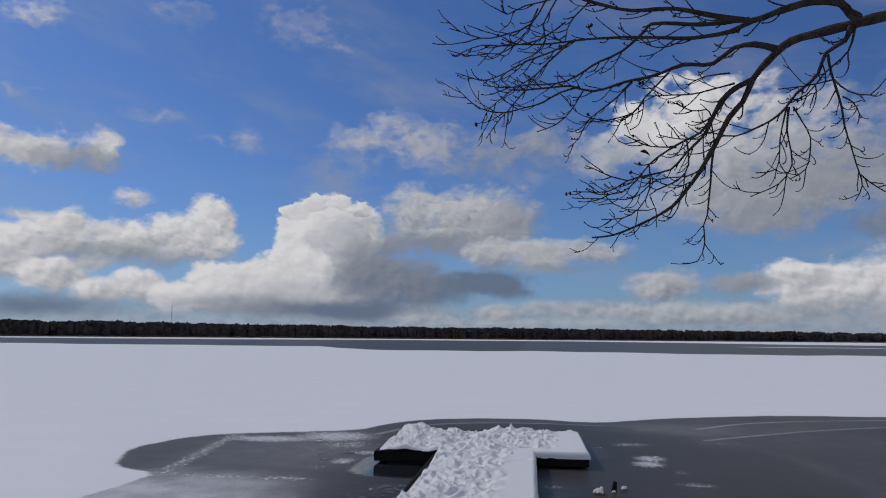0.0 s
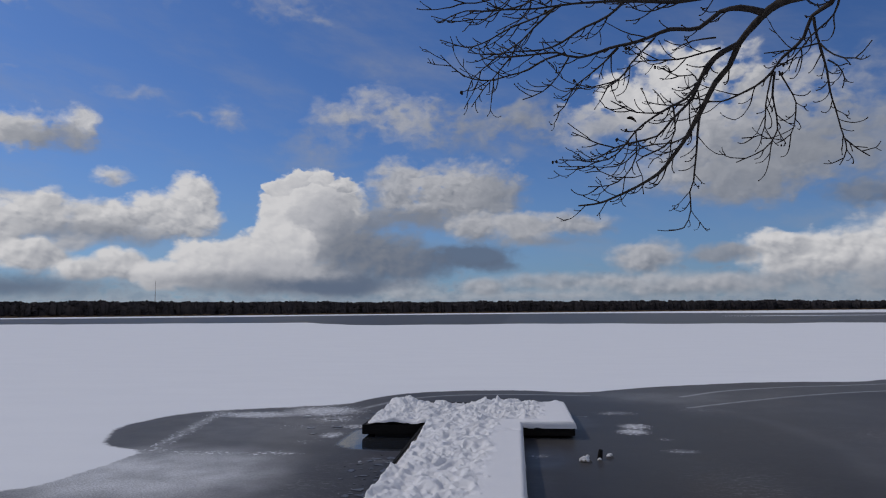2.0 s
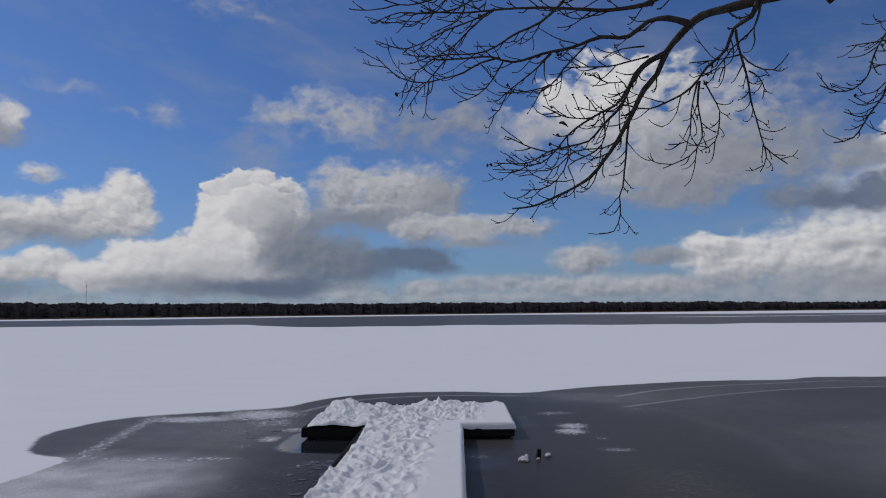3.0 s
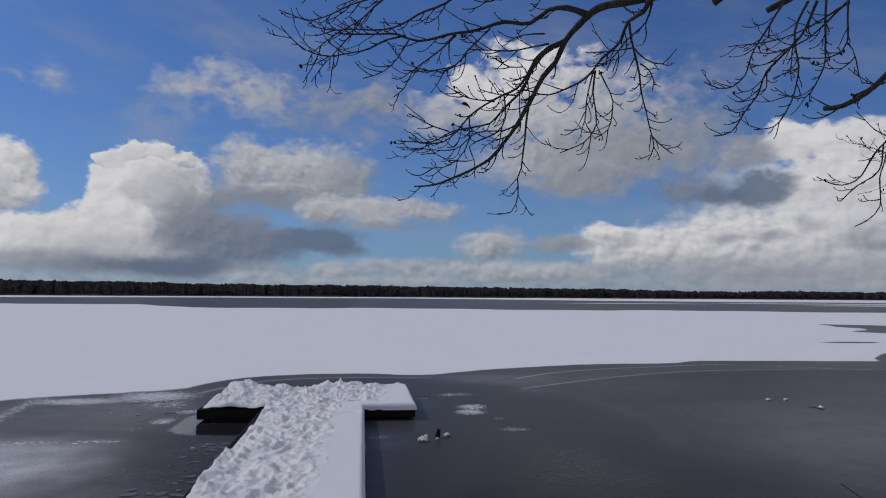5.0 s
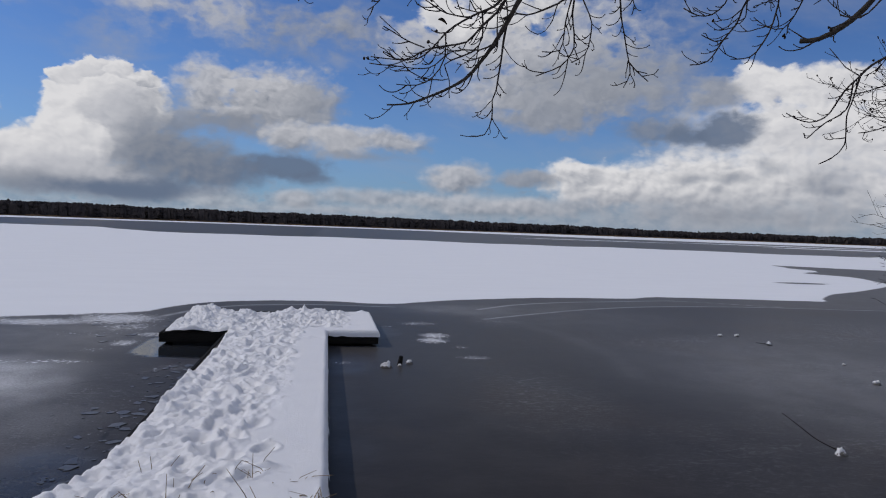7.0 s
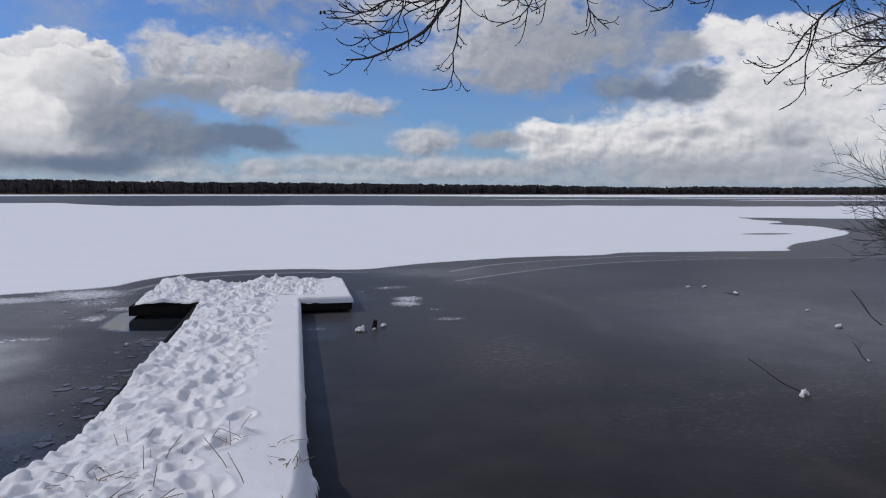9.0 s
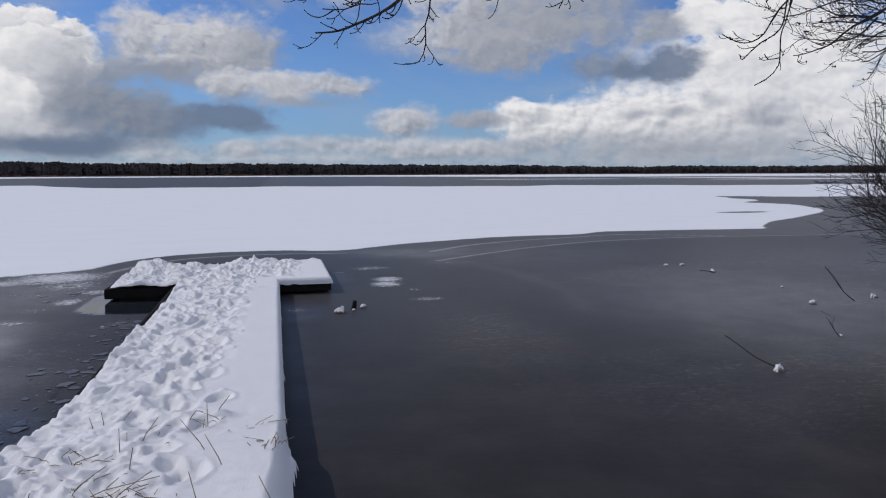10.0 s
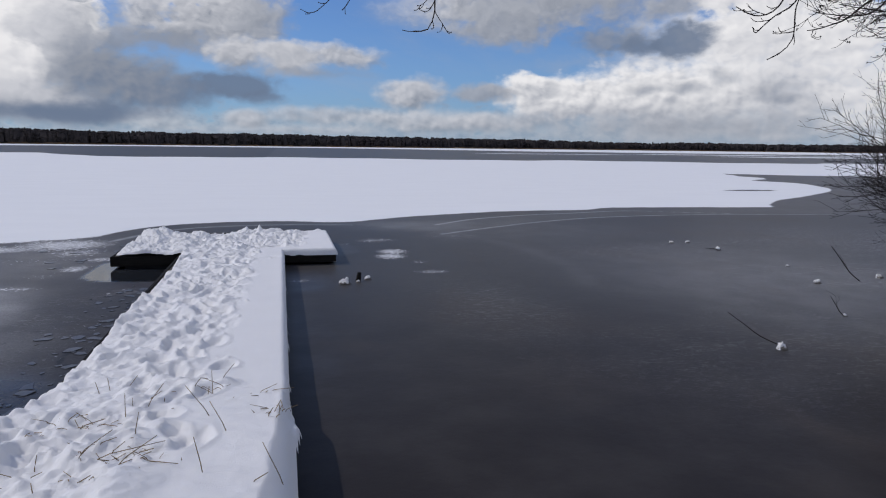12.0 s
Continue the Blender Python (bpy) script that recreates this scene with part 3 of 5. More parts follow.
    # open water at the corner of the jetty's head, clear glassy ice along its sides, and painted shade right of the
    # head
    wet_shade = np.zeros(px.shape)
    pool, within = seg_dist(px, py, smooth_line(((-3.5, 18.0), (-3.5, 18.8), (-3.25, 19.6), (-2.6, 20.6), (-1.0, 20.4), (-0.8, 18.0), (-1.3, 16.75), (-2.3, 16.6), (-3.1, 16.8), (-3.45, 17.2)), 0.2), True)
    wet_shade = np.clip(np.where(within, pool, -pool) / 0.16 + 0.5, 0, 1)
    # the patch at (2.0, 20.6) puts the head's shade into the ice colour
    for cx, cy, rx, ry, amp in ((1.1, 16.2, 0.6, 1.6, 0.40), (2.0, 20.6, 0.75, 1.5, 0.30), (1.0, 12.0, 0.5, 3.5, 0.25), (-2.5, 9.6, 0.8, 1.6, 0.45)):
        wet_shade = np.maximum(wet_shade, amp * np.exp(-(((px - cx) / rx) ** 2 + ((py - cy) / ry) ** 2) ** 2))
    # wind-rippled rime
    ripple = np.zeros(px.shape)
    for cx, cy, rx, ry, amp in ((4.3, 13.4, 1.0, 2.4, 0.45), (6.5, 10.0, 2.2, 2.0, 0.22), (9.5, 10.5, 2.6, 2.5, 0.5), (12.8, 14.8, 4.2, 2.6, 1.0), (11.5, 19.0, 4.0, 2.2, 0.8), (17.5, 20.0, 5.0, 4.0, 0.9),
                                (5.9, 23.2, 0.7, 1.0, 0.9), (-5.3, 19.0, 2.0, 2.0, 0.35), (-3.4, 12.0, 1.2, 3.5, 0.5)):
        ripple = np.maximum(ripple, amp * np.exp(-(((px - cx) / rx) ** 2 + ((py - cy) / ry) ** 2)))
    # milky snow ice between the snow's edge and the pressure ridge
    shelf = np.clip((py - np.interp(px, (-5, -3.2, 0.5, 3.0, 5.6, 8.0, 10.3, 13.2, 16.7, 26, 60), (24, 25.2, 26.8, 26.4, 23.6, 25.3, 26.8, 28.1, 28.7, 28.3, 29))) / 0.5, 0, 1) * np.clip((px + 3.2) / 1.5, 0, 1)
    inner = seg_dist(px, py, smooth_line(((6.4, 23.2), (7.0, 21.0), (7.3, 19.0), (7.3, 16.8), (6.9, 15.0)), 0.5))[0]
    haze = np.maximum(haze, 0.07 * np.exp(-(inner / 0.35) ** 2))
    h = 0.02 * np.clip(sd / 0.5, 0, 1) + np.where(sd > 0.5, 0.006 * np.sin(px * 0.7 + np.sin(py * 0.4)) * np.clip((sd - 0.5) / 4, 0, 1), 0)
    nx, ny = len(xs), len(ys)
    idx = np.arange(nx * ny).reshape(ny, nx)
    quads = np.stack([idx[:-1, :-1], idx[:-1, 1:], idx[1:, 1:], idx[1:, :-1]], -1).reshape(-1, 4)
    ob = mesh_ob("water", np.stack([px, py, h], 1).tolist(), quads.tolist(), LAKE, smooth=True)
    for name, data in (("snow_edge", np.clip(sd, -60, 60)), ("ridge", ridge), ("frost", frost), ("wet_shade", wet_shade), ("haze", haze), ("crack", crack), ("ripple", ripple), ("shelf", shelf)):
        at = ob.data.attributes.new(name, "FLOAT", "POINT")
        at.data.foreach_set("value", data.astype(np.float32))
    tagged(ob, "frozen lake with grey ice, white snow cover and open dark band", "frozen lake", kind="structure")


build_lake()


# ---------------- far shore ----------------
def shore(az):
    """Distance of the far shore from the viewpoint by azimuth in degrees."""
    return float(np.interp(az, (-80, -40, -24, -9, 9, 26, 40, 60, 80), (700, 830, 880, 960, 1040, 1240, 1380, 1450, 1300)))


def far_point(az, extra=0.0):
    r = shore(az) + extra
    return 0.6 + r * math.sin(radians(az)), 1.5 + r * math.cos(radians(az))


def build_far_shore():
    rng = random.Random(5)
    v, f = [], []
    azs = [a * 0.5 for a in range(-160, 161)]
    prof = ((0, -0.2), (6, 0.6), (40, 1.6), (300, 5.0), (900, 6.0))
    for a in azs:
        for e, z in prof:
            x, y = far_point(a, e)
            v.append((x, y, z))
    n = len(prof)
    for i in range(len(azs) - 1):
        for k in range(n - 1):
            f.append((i * n + k, (i + 1) * n + k, (i + 1) * n + k + 1, i * n + k + 1))
    tagged(mesh_ob("ground", v, f, REEDBED, smooth=True), "low far lake shore with rusty brown reeds", "shore", kind="structure")
    # reed belt: a ragged low band at the water's edge
    v, f = [], []
    for i in range(800):
        a = rng.uniform(-62, 62)
        x, y = far_point(a, rng.uniform(1, 10))
        w, h = rng.uniform(1.5, 5), rng.uniform(0.9, 2.3)
        s = len(v)
        v += [(x - w, y, 0), (x + w, y, 0), (x + w * 0.6, y + 1, h), (x - w * 0.6, y + 1, h * rng.uniform(0.7, 1)), (x, y + 2, 0)]
        f += [(s, s + 1, s + 2, s + 3), (s + 1, s + 4, s + 2), (s, s + 3, s + 4), (s + 2, s + 4, s + 3)]
    tagged(mesh_ob("reed_belt", v, f, REEDBED), "rusty brown reed belt along the far shore", "reeds", kind="stuff")
    # woods: pines of trunk, and crowns of several ragged tiers
    v, f = [], []
    for i in range(12000):
        a = rng.uniform(-64, 64)
        row = rng.random() ** 1.6
        x, y = far_point(a, 14 + 130 * row)
        tall = float(np.interp(a, (-64, 5, 25, 64), (15.2, 14.6, 11.5, 11.0))) + 1.6 * noise.noise(Vector((a * 0.35, 0.3, 0))) + 1.6 * noise.noise(Vector((a * 1.7, 4.3, 0))) + 1.3 * noise.noise(Vector((a * 0.12, 9.1, 0))) + rng.uniform(-2.6, 0.5) + (1.0 if rng.random() < 0.05 else 0.0)
        w = rng.uniform(2.0, 4.2)
        pine = rng.random() < 0.6
        z0 = 1.0 + 3 * row
        tiers = ((0.12, 0.9), (0.45, 1.0), (0.75, 0.95), (0.92, 0.7), (1.0, 0.3)) if pine else ((0.05, 1.1), (0.35, 0.95), (0.7, 0.75), (1.0, 0.12))
        s = len(v)
        for q, (t, k) in enumerate(tiers):
            turn = rng.uniform(0, 6)
            for j in range(5):
                r = w * k * rng.uniform(0.65, 1.2)
                v.append((x + r * math.cos(turn + j * 1.2566), y + r * math.sin(turn + j * 1.2566), z0 + tall * t + rng.uniform(-0.5, 0.5)))
            if q:
                for j in range(5):
                    b = s + (q - 1) * 5
                    f.append((b + j, b + (j + 1) % 5, b + 5 + (j + 1) % 5, b + 5 + j))
    tagged(mesh_ob("far_woods", v, f, PINE), "dark pine and spruce woods along the far shore", "forest", kind="stuff")
    # slender mast above the woods
    x, y = far_point(-28.0, 120)
    mast = thing("radio_mast", (x, y, 0), "thin grey lattice mast above the far woods", "mast")
    tubes = Tubes()
    for k in range(3):
        c, s = 0.5 * math.cos(k * 2.094), 0.5 * math.sin(k * 2.094)
        tubes.add([Vector((c, s, 2)), Vector((c * 0.8, s * 0.8, 22)), Vector((c * 0.5, s * 0.5, 42))], 0.13, 0.08, 5)
    for i in range(14):
        z = 3 + i * 1.5
        k = i % 3
        c0, s0 = 0.45 * math.cos(k * 2.094), 0.45 * math.sin(k * 2.094)
        c1, s1 = 0.45 * math.cos((k + 1) * 2.094), 0.45 * math.sin((k + 1) * 2.094)
        tubes.add([Vector((c0, s0, z)), Vector((c1, s1, z + 1.5))], 0.06, 0.06, 4)
    tubes.ob("lattice", STEEL, mast)
    tip = Tubes()
    tip.add([Vector((0, 0, 42)), Vector((0, 0, 47))], 0.12, 0.08, 5)
    tip.ob("antenna", STEEL, mast)


build_far_shore()


# ---------------- bank ----------------
def build_bank():
    xs = [-60, -45, -32, -24, -18, -14] + list(np.arange(-11, 14.01, 0.25)) + [16, 19, 24, 32, 45, 60]
    ys = [-60, -40, -25, -15, -9, -6] + list(np.arange(-4, 12.01, 0.2))
    v, f = [], []
    for yy in ys:
        for xx in xs:
            # waterline: a spit at the jetty's root, a small cove beside it, land again to the right
            line = np.interp(xx, (-60, -12, -6, -3.2, -1.9, -1.0, 0.55, 0.75, 2.0, 6.0, 9.0, 12, 14, 20, 60), (6.2, 5.4, 5.2, 5.2, 5.4, 5.4, 5.0, 4.0, 4.0, 4.0, 4.6, 11.4, 12.2, 12.4, 11))
            d = line - yy
            z = -0.25 + 1.55 * (1 - math.exp(-max(d + 0.55, 0) / 2.6)) - 0.5 * max(-d - 0.55, 0)
            z += 0.05 * noise.noise(Vector((xx * 0.8, yy * 0.8, 0))) + 0.02 * noise.noise(Vector((xx * 3, yy * 3, 2)))
            v.append((xx, yy, min(z, 1.32 + 0.04 * noise.noise(Vector((xx, yy, 5))))))
    nx = len(xs)
    for j in range(len(ys) - 1):
        for i in range(nx - 1):
            f.append((j * nx + i, j * nx + i + 1, (j + 1) * nx + i + 1, (j + 1) * nx + i))
    tagged(mesh_ob("ground", v, f, SNOW, smooth=True), "snow-covered lake bank at the jetty's root", "snowy bank", kind="structure")


build_bank()

# ---------------- jetty ----------------
WX0, WX1 = -1.70, 0.60          # walkway
HX0, HX1, HY0, HY1 = -3.12, 1.84, 18.2, 21.95
DECK = 0.27


def build_jetty():
    jetty = thing("jetty", (-0.55, 15.0, 0), "dark timber T-shaped jetty frozen into the ice", "jetty")
    base = Vector((-0.55, 15.0, 0))

    def beam(name, x0, x1, y0, y1, z0, z1, mat, bevel=0.012, label=""):
        bm = bmesh.new()
        box(bm, x0 - base.x, x1 - base.x, y0 - base.y, y1 - base.y, z0, z1, bevel)
        return part(name, bm, mat, jetty, label)

    # edge beams
    beam("edge_beam", HX0, WX0, HY0, HY0 + 0.07, 0.06, DECK + 0.01, WOOD)
    beam("edge_beam", WX1, HX1, HY0, HY0 + 0.07, 0.06, DECK + 0.01, WOOD)
    beam("edge_beam", HX0, HX1, HY1 - 0.07, HY1, 0.06, DECK + 0.06, WOOD)
    beam("edge_beam", HX0, HX0 + 0.07, HY0 + 0.073, HY1 - 0.073, 0.06, DECK + 0.01, WOOD)
    beam("edge_beam", HX1 - 0.07, HX1, HY0 + 0.073, HY1 - 0.073, 0.06, DECK + 0.01, WOOD)
    beam("edge_beam", WX0, WX0 + 0.07, 6.6, HY0 - 0.003, 0.06, DECK + 0.01, WOOD)
    beam("edge_beam", WX1 - 0.07, WX1, 6.6, HY0 - 0.003, 0.06, DECK + 0.01, WOOD)
    # floats
    for x0, x1, y0, y1 in ((HX0 + 0.28, -0.8, HY0 + 0.075, HY0 + 1.3), (-0.5, HX1 - 0.35, HY0 + 0.3, HY0 + 1.3), (HX0 + 0.3, -0.8, HY1 - 1.4, HY1 - 0.2),
                           (-0.5, HX1 - 0.35, HY1 - 1.4, HY1 - 0.2), (WX0 + 0.12, WX1 - 0.12, 14.6, 16.4), (WX0 + 0.12, WX1 - 0.12, 11.2, 13.0), (WX0 + 0.12, WX1 - 0.12, 8.2, 9.8)):
        beam("float", x0, x1, y0, y1, -0.15, 0.2, FLOAT, 0.04)
    # planks, laid across
    bm = bmesh.new()
    box(bm, -(WX1 - WX0) / 2 + 0.075, (WX1 - WX0) / 2 - 0.075, -0.066, 0.066, -0.02, 0.02, 0.004)
    plank = bpy.data.meshes.new("plank")
    bm.to_mesh(plank)
    bm.free()
    plank.materials.append(PLANK)
    yy = 6.75
    while yy < HY0 - 0.08:
        o = new("plank", plank)
        o.parent, o.location = jetty, ((WX0 + WX1) / 2 - base.x, yy - base.y, DECK - 0.02)
        yy += 0.142
    bm = bmesh.new()
    box(bm, -(HX1 - HX0) / 2 + 0.075, (HX1 - HX0) / 2 - 0.075, -0.066, 0.066, -0.02, 0.02, 0.004)
    plank = bpy.data.meshes.new("plank")
    bm.to_mesh(plank)
    bm.free()
    plank.materials.append(PLANK)
    yy = HY0 + 0.145
    while yy < HY1 - 0.13:
        o = new("plank", plank)
        o.parent, o.location = jetty, ((HX0 + HX1) / 2 - base.x, yy - base.y, DECK - 0.02)
        yy += 0.142


build_jetty()


def fractal(X, Y, scale, octaves, seed, rough=0.5):
    """Cheap value noise on arrays, -1 to 1."""
    rng = np.random.RandomState(seed)
    out, amp, total = np.zeros(X.shape), 1.0, 0.0
    for _ in range(octaves):
        table = rng.rand(64, 64)
        gx, gy = X * scale, Y * scale
        ix, iy = np.floor(gx).astype(int), np.floor(gy).astype(int)
        fx, fy = gx - ix, gy - iy
        fx, fy = fx * fx * (3 - 2 * fx), fy * fy * (3 - 2 * fy)
        a, b = table[ix % 64, iy % 64], table[(ix + 1) % 64, iy % 64]
        c, d = table[ix % 64, (iy + 1) % 64], table[(ix + 1) % 64, (iy + 1) % 64]
        out += amp * ((a * (1 - fx) + b * fx) * (1 - fy) + (c * (1 - fx) + d * fx) * fy - 0.5) * 2
        total += amp
        amp *= rough
        scale *= 2.03
    return out / total


def build_jetty_snow():
    """Trodden snow on the jetty: a height field cut to the T, with footprints, kicked-up crumbs and smooth untrodden strips."""
    s = 0.018
    xs, ys = np.arange(-5.0, 2.05, s), np.arange(4.4, 22.1, s)
    X, Y = np.meshgrid(xs, ys)
    ragged = 0.05 * fractal(X, Y, 2.6, 4, 3) + 0.03 * fractal(X, Y, 9.0, 3, 4)
    clean = 0.012 * fractal(X, Y, 6.0, 3, 9)
    left = np.interp(Y, (4.4, 6.4, 7.2, 7.8, 8.4, 9.0, 10.0, 11.2, 13.4, 13.8, 16.0, 18.2), (-5.3, -3.7, -2.55, -2.0, -1.76, -1.66, -1.63, -1.62, -1.62, -1.56, -1.55, -1.60))
    clear = X > WX1 - 0.1
    d_walk = np.minimum(X - left + ragged * 1.1, 0.66 + 0.05 * np.exp(-((Y - 7.45) / 0.22) ** 2) + 0.03 * np.clip((8.2 - Y) / 0.5, 0, 1) - X + clean * np.where(Y < 8.3, 1.6, 1.0))
    d_walk = np.minimum(d_walk, HY0 + 0.5 - Y)
    front = Y - (HY0 - np.where(clear, 0.03, 0.02)) + 0.3 * clean
    d_head = np.minimum(np.minimum(X - (HX0 + 0.10) + ragged * 1.2, HX1 + 0.04 - X + clean), np.minimum(front, HY1 - 0.05 - Y + ragged * 1.4))
    d = np.maximum(d_walk, d_head)
    # where feet have gone
    right = np.interp(Y, (6, 8.5, 10.5, 13, 15.5, 17.0, 18.4, 19.2, 22), (-0.75, -0.45, -0.2, 0.02, 0.06, -0.1, 0.0, 1.0, 1.3)) + 0.14 * fractal(X, Y, 0.9, 3, 33)
    walked = np.clip((right - X) / 0.22 + 0.5, 0, 1)
    walked = np.where((Y > 18.6) & (X < 1.3), np.maximum(walked, np.clip((1.15 - X + 0.3 * fractal(X, Y, 1.5, 3, 31)) / 0.3, 0, 1)), walked)
    scuff = np.exp(-((Y - 17.05 - 0.1 * X) / 0.16) ** 2) * np.clip((X + 0.3) / 0.3, 0, 1)
    walked = np.maximum(walked, 0.75 * scuff)
    head = np.clip((Y - 18.0) / 0.8, 0, 1)
    h = 0.105 + 0.010 * fractal(X, Y, 0.9, 3, 11) + 0.0025 * fractal(X, Y, 8.0, 3, 12)
    # trampled ground: broad hollows and pushed-up ridges, then finer crumbs
    heap = fractal(X + 0.10 * fractal(X, Y, 2.0, 2, 63), Y * 0.85, 2.6, 4, 14, 0.55)
    h += walked * (0.085 * heap - 0.010 + 0.060 * np.clip(np.abs(fractal(X, Y, 3.4, 3, 62, 0.5)) - 0.12, 0, 1))
    h += walked * head * (0.13 * np.clip(fractal(X, Y, 4.2, 4, 65, 0.62), -0.15, 1) + 0.01)
    rng = random.Random(21)

    def press(cx, cy, turn, long, wide, deep):
        m = 0.45
        i0, i1 = np.searchsorted(xs, (cx - m, cx + m))
        j0, j1 = np.searchsorted(ys, (cy - m, cy + m))
        x, y = X[j0:j1, i0:i1] - cx, Y[j0:j1, i0:i1] - cy
        u, v = (x * math.cos(turn) + y * math.sin(turn)) / wide, (-x * math.sin(turn) + y * math.cos(turn)) / long
        r = np.hypot(u, v * (1 + 0.15 * u)) + 0.30 * fractal(X[j0:j1, i0:i1], Y[j0:j1, i0:i1], 5.0, 3, 17)
        h[j0:j1, i0:i1] += -deep * (1 / (1 + np.exp((r - 1) * 6))) + deep * 0.30 * np.exp(-((r - 1.45) / 0.35) ** 2)

    for path in range(4):
        off, y, side = rng.uniform(-0.15, 0.15), 6.8 + rng.random() * 0.5, 1
        lane = (-1.25, -0.75, -0.25, -0.5)[path]
        while y < 19.2:
            cx = lane + off + 0.12 * side + 0.16 * math.sin(y * 0.55 + path * 1.7) + rng.uniform(-0.09, 0.09)
            press(cx, y, rng.uniform(-0.5, 0.5), rng.uniform(0.14, 0.21), rng.uniform(0.075, 0.12), rng.uniform(0.035, 0.075))
            y += rng.uniform(0.32, 0.7)
            side = -side
    for i in range(60):
        press(rng.uniform(HX0 + 0.3, 1.1), rng.uniform(18.8, HY1 - 0.2), rng.uniform(-2, 2), rng.uniform(0.11, 0.18), rng.uniform(0.06, 0.09), rng.uniform(0.03, 0.06))
    for i in range(40):
        press(rng.uniform(-1.6, -0.1), rng.uniform(7.5, 18.0), rng.uniform(-1.5, 1.5), rng.uniform(0.06, 0.16), rng.uniform(0.04, 0.08), rng.uniform(0.015, 0.05))
    # loose clods kicked out of the prints
    for i in range(900):
        cy = rng.uniform(6.2, HY1 - 0.1) if i < 500 else rng.uniform(18.4, HY1 - 0.1)
        cx = rng.uniform(HX0 + 0.15, 1.2) if cy > 18.4 else rng.uniform(-1.65, 0.1) - (0.25 if cy < 9 else 0.0)
        rad = rng.choice((0.018, 0.024, 0.03, 0.04, 0.06)) * rng.uniform(0.8, 1.3)
        i0, i1 = np.searchsorted(xs, (cx - 2 * rad, cx + 2 * rad))
        j0, j1 = np.searchsorted(ys, (cy - 2 * rad, cy + 2 * rad))
        if i1 > i0 and j1 > j0:
            q = ((X[j0:j1, i0:i1] - cx) ** 2 + ((Y[j0:j1, i0:i1] - cy) * rng.uniform(0.8, 1.3)) ** 2) / rad ** 2
            h[j0:j1, i0:i1] += rad * rng.uniform(0.25, 0.6) * np.sqrt(np.clip(1 - q, 0, 1))
    # heaps at the outer edge, and a bare stretch between them
    h += 0.12 * np.exp(-((X + 2.55) / 0.42) ** 2 - ((Y - 21.35) / 0.4) ** 2) * (1 + 1.0 * fractal(X, Y, 5.0, 3, 43))
    h += 0.08 * np.exp(-((X - 0.1) / 0.6) ** 2 - ((Y - 21.2) / 0.5) ** 2) * (1 + 1.0 * fractal(X, Y, 5.0, 3, 44))
    h += 0.05 * np.exp(-((X - 1.6) / 0.1) ** 2 - ((Y - 21.75) / 0.1) ** 2)
    h *= 1 - 0.8 * np.exp(-((X + 1.35) / 0.75) ** 4 - ((Y - 21.75) / 0.4) ** 4)
    # drift with grass at the root of the jetty
    ridge = 8.75 - 0.55 * np.clip(X + 0.1, -0.8, 1) + 0.10 * fractal(X, Y, 1.5, 2, 53)
    h += 0.10 * np.clip((ridge - Y) / 0.22, 0, 1) * np.clip((X + 1.3) / 0.8, 0, 1) + 0.085 * np.clip((8.4 - Y) / 1.6, 0, 3) ** 1.2 * (1 + 0.25 * fractal(X, Y, 1.6, 3, 51))
    h += 0.08 * np.exp(-((X - 0.02) / 0.12) ** 2 - ((Y - 8.72) / 0.10) ** 2)
    # lumpy hummocks round the dry stalks
    h += 0.17 * np.clip(fractal(X, Y, 2.4, 4, 54, 0.6), -0.25, 1) * np.clip((8.2 - Y) / 0.6, 0, 1) * np.clip((-0.15 - X) / 0.4, 0, 1)
    h += np.where(Y < 8.6, 0.014 * fractal(X, Y, 4.0, 3, 52), 0)
    h = np.where(Y < 9.2, np.minimum(h, 0.12 + 0.75 * np.clip(0.66 - X, 0, 9) ** 0.8), h)
    h += walked * (0.022 * fractal(X, Y, 8.0, 3, 71, 0.6) + 0.007 * fractal(X, Y, 22.0, 2, 72))
    h = np.maximum(h, 0.012)
    # rounded shoulders
    rim = np.where(walked > 0.5, 0.07, 0.10)
    k = np.clip(d / rim, 0, 1)
    h *= np.sqrt(np.clip(1 - (1 - k) ** 2, 0, 1))
    Z = DECK + 0.014 + h - np.where((Y > 8.0) & ((X > 1.0) | (clear & (Y < HY0 + 0.1)) | ((X > WX1) & (Y < HY0 + 0.1))), 0.055 * (1 - k) ** 3, 0.0)
    back = np.clip((5.7 - Y) / 1.2, 0, 1)
    Z = Z - 0.6 * back * back * (3 - 2 * back)
    keep = d > -0.005
    cell = keep[:-1, :-1] & keep[:-1, 1:] & keep[1:, 1:] & keep[1:, :-1]
    idx = np.full(X.shape, -1)
    used = np.zeros(X.shape, bool)
    for a, b in ((0, 0), (0, 1), (1, 1), (1, 0)):
        used[a:X.shape[0] - 1 + a, b:X.shape[1] - 1 + b] |= cell
    idx[used] = np.arange(used.sum())
    verts = np.stack([X[used], Y[used], Z[used]], 1)
    quads = np.stack([idx[:-1, :-1], idx[:-1, 1:], idx[1:, 1:], idx[1:, :-1]], -1)[cell]
    ob = mesh_ob("snow_cover", verts.tolist(), quads.tolist(), SNOW, smooth=True)
    tagged(ob, "trodden white snow with footprints lying on the jetty", "snow")


build_jetty_snow()


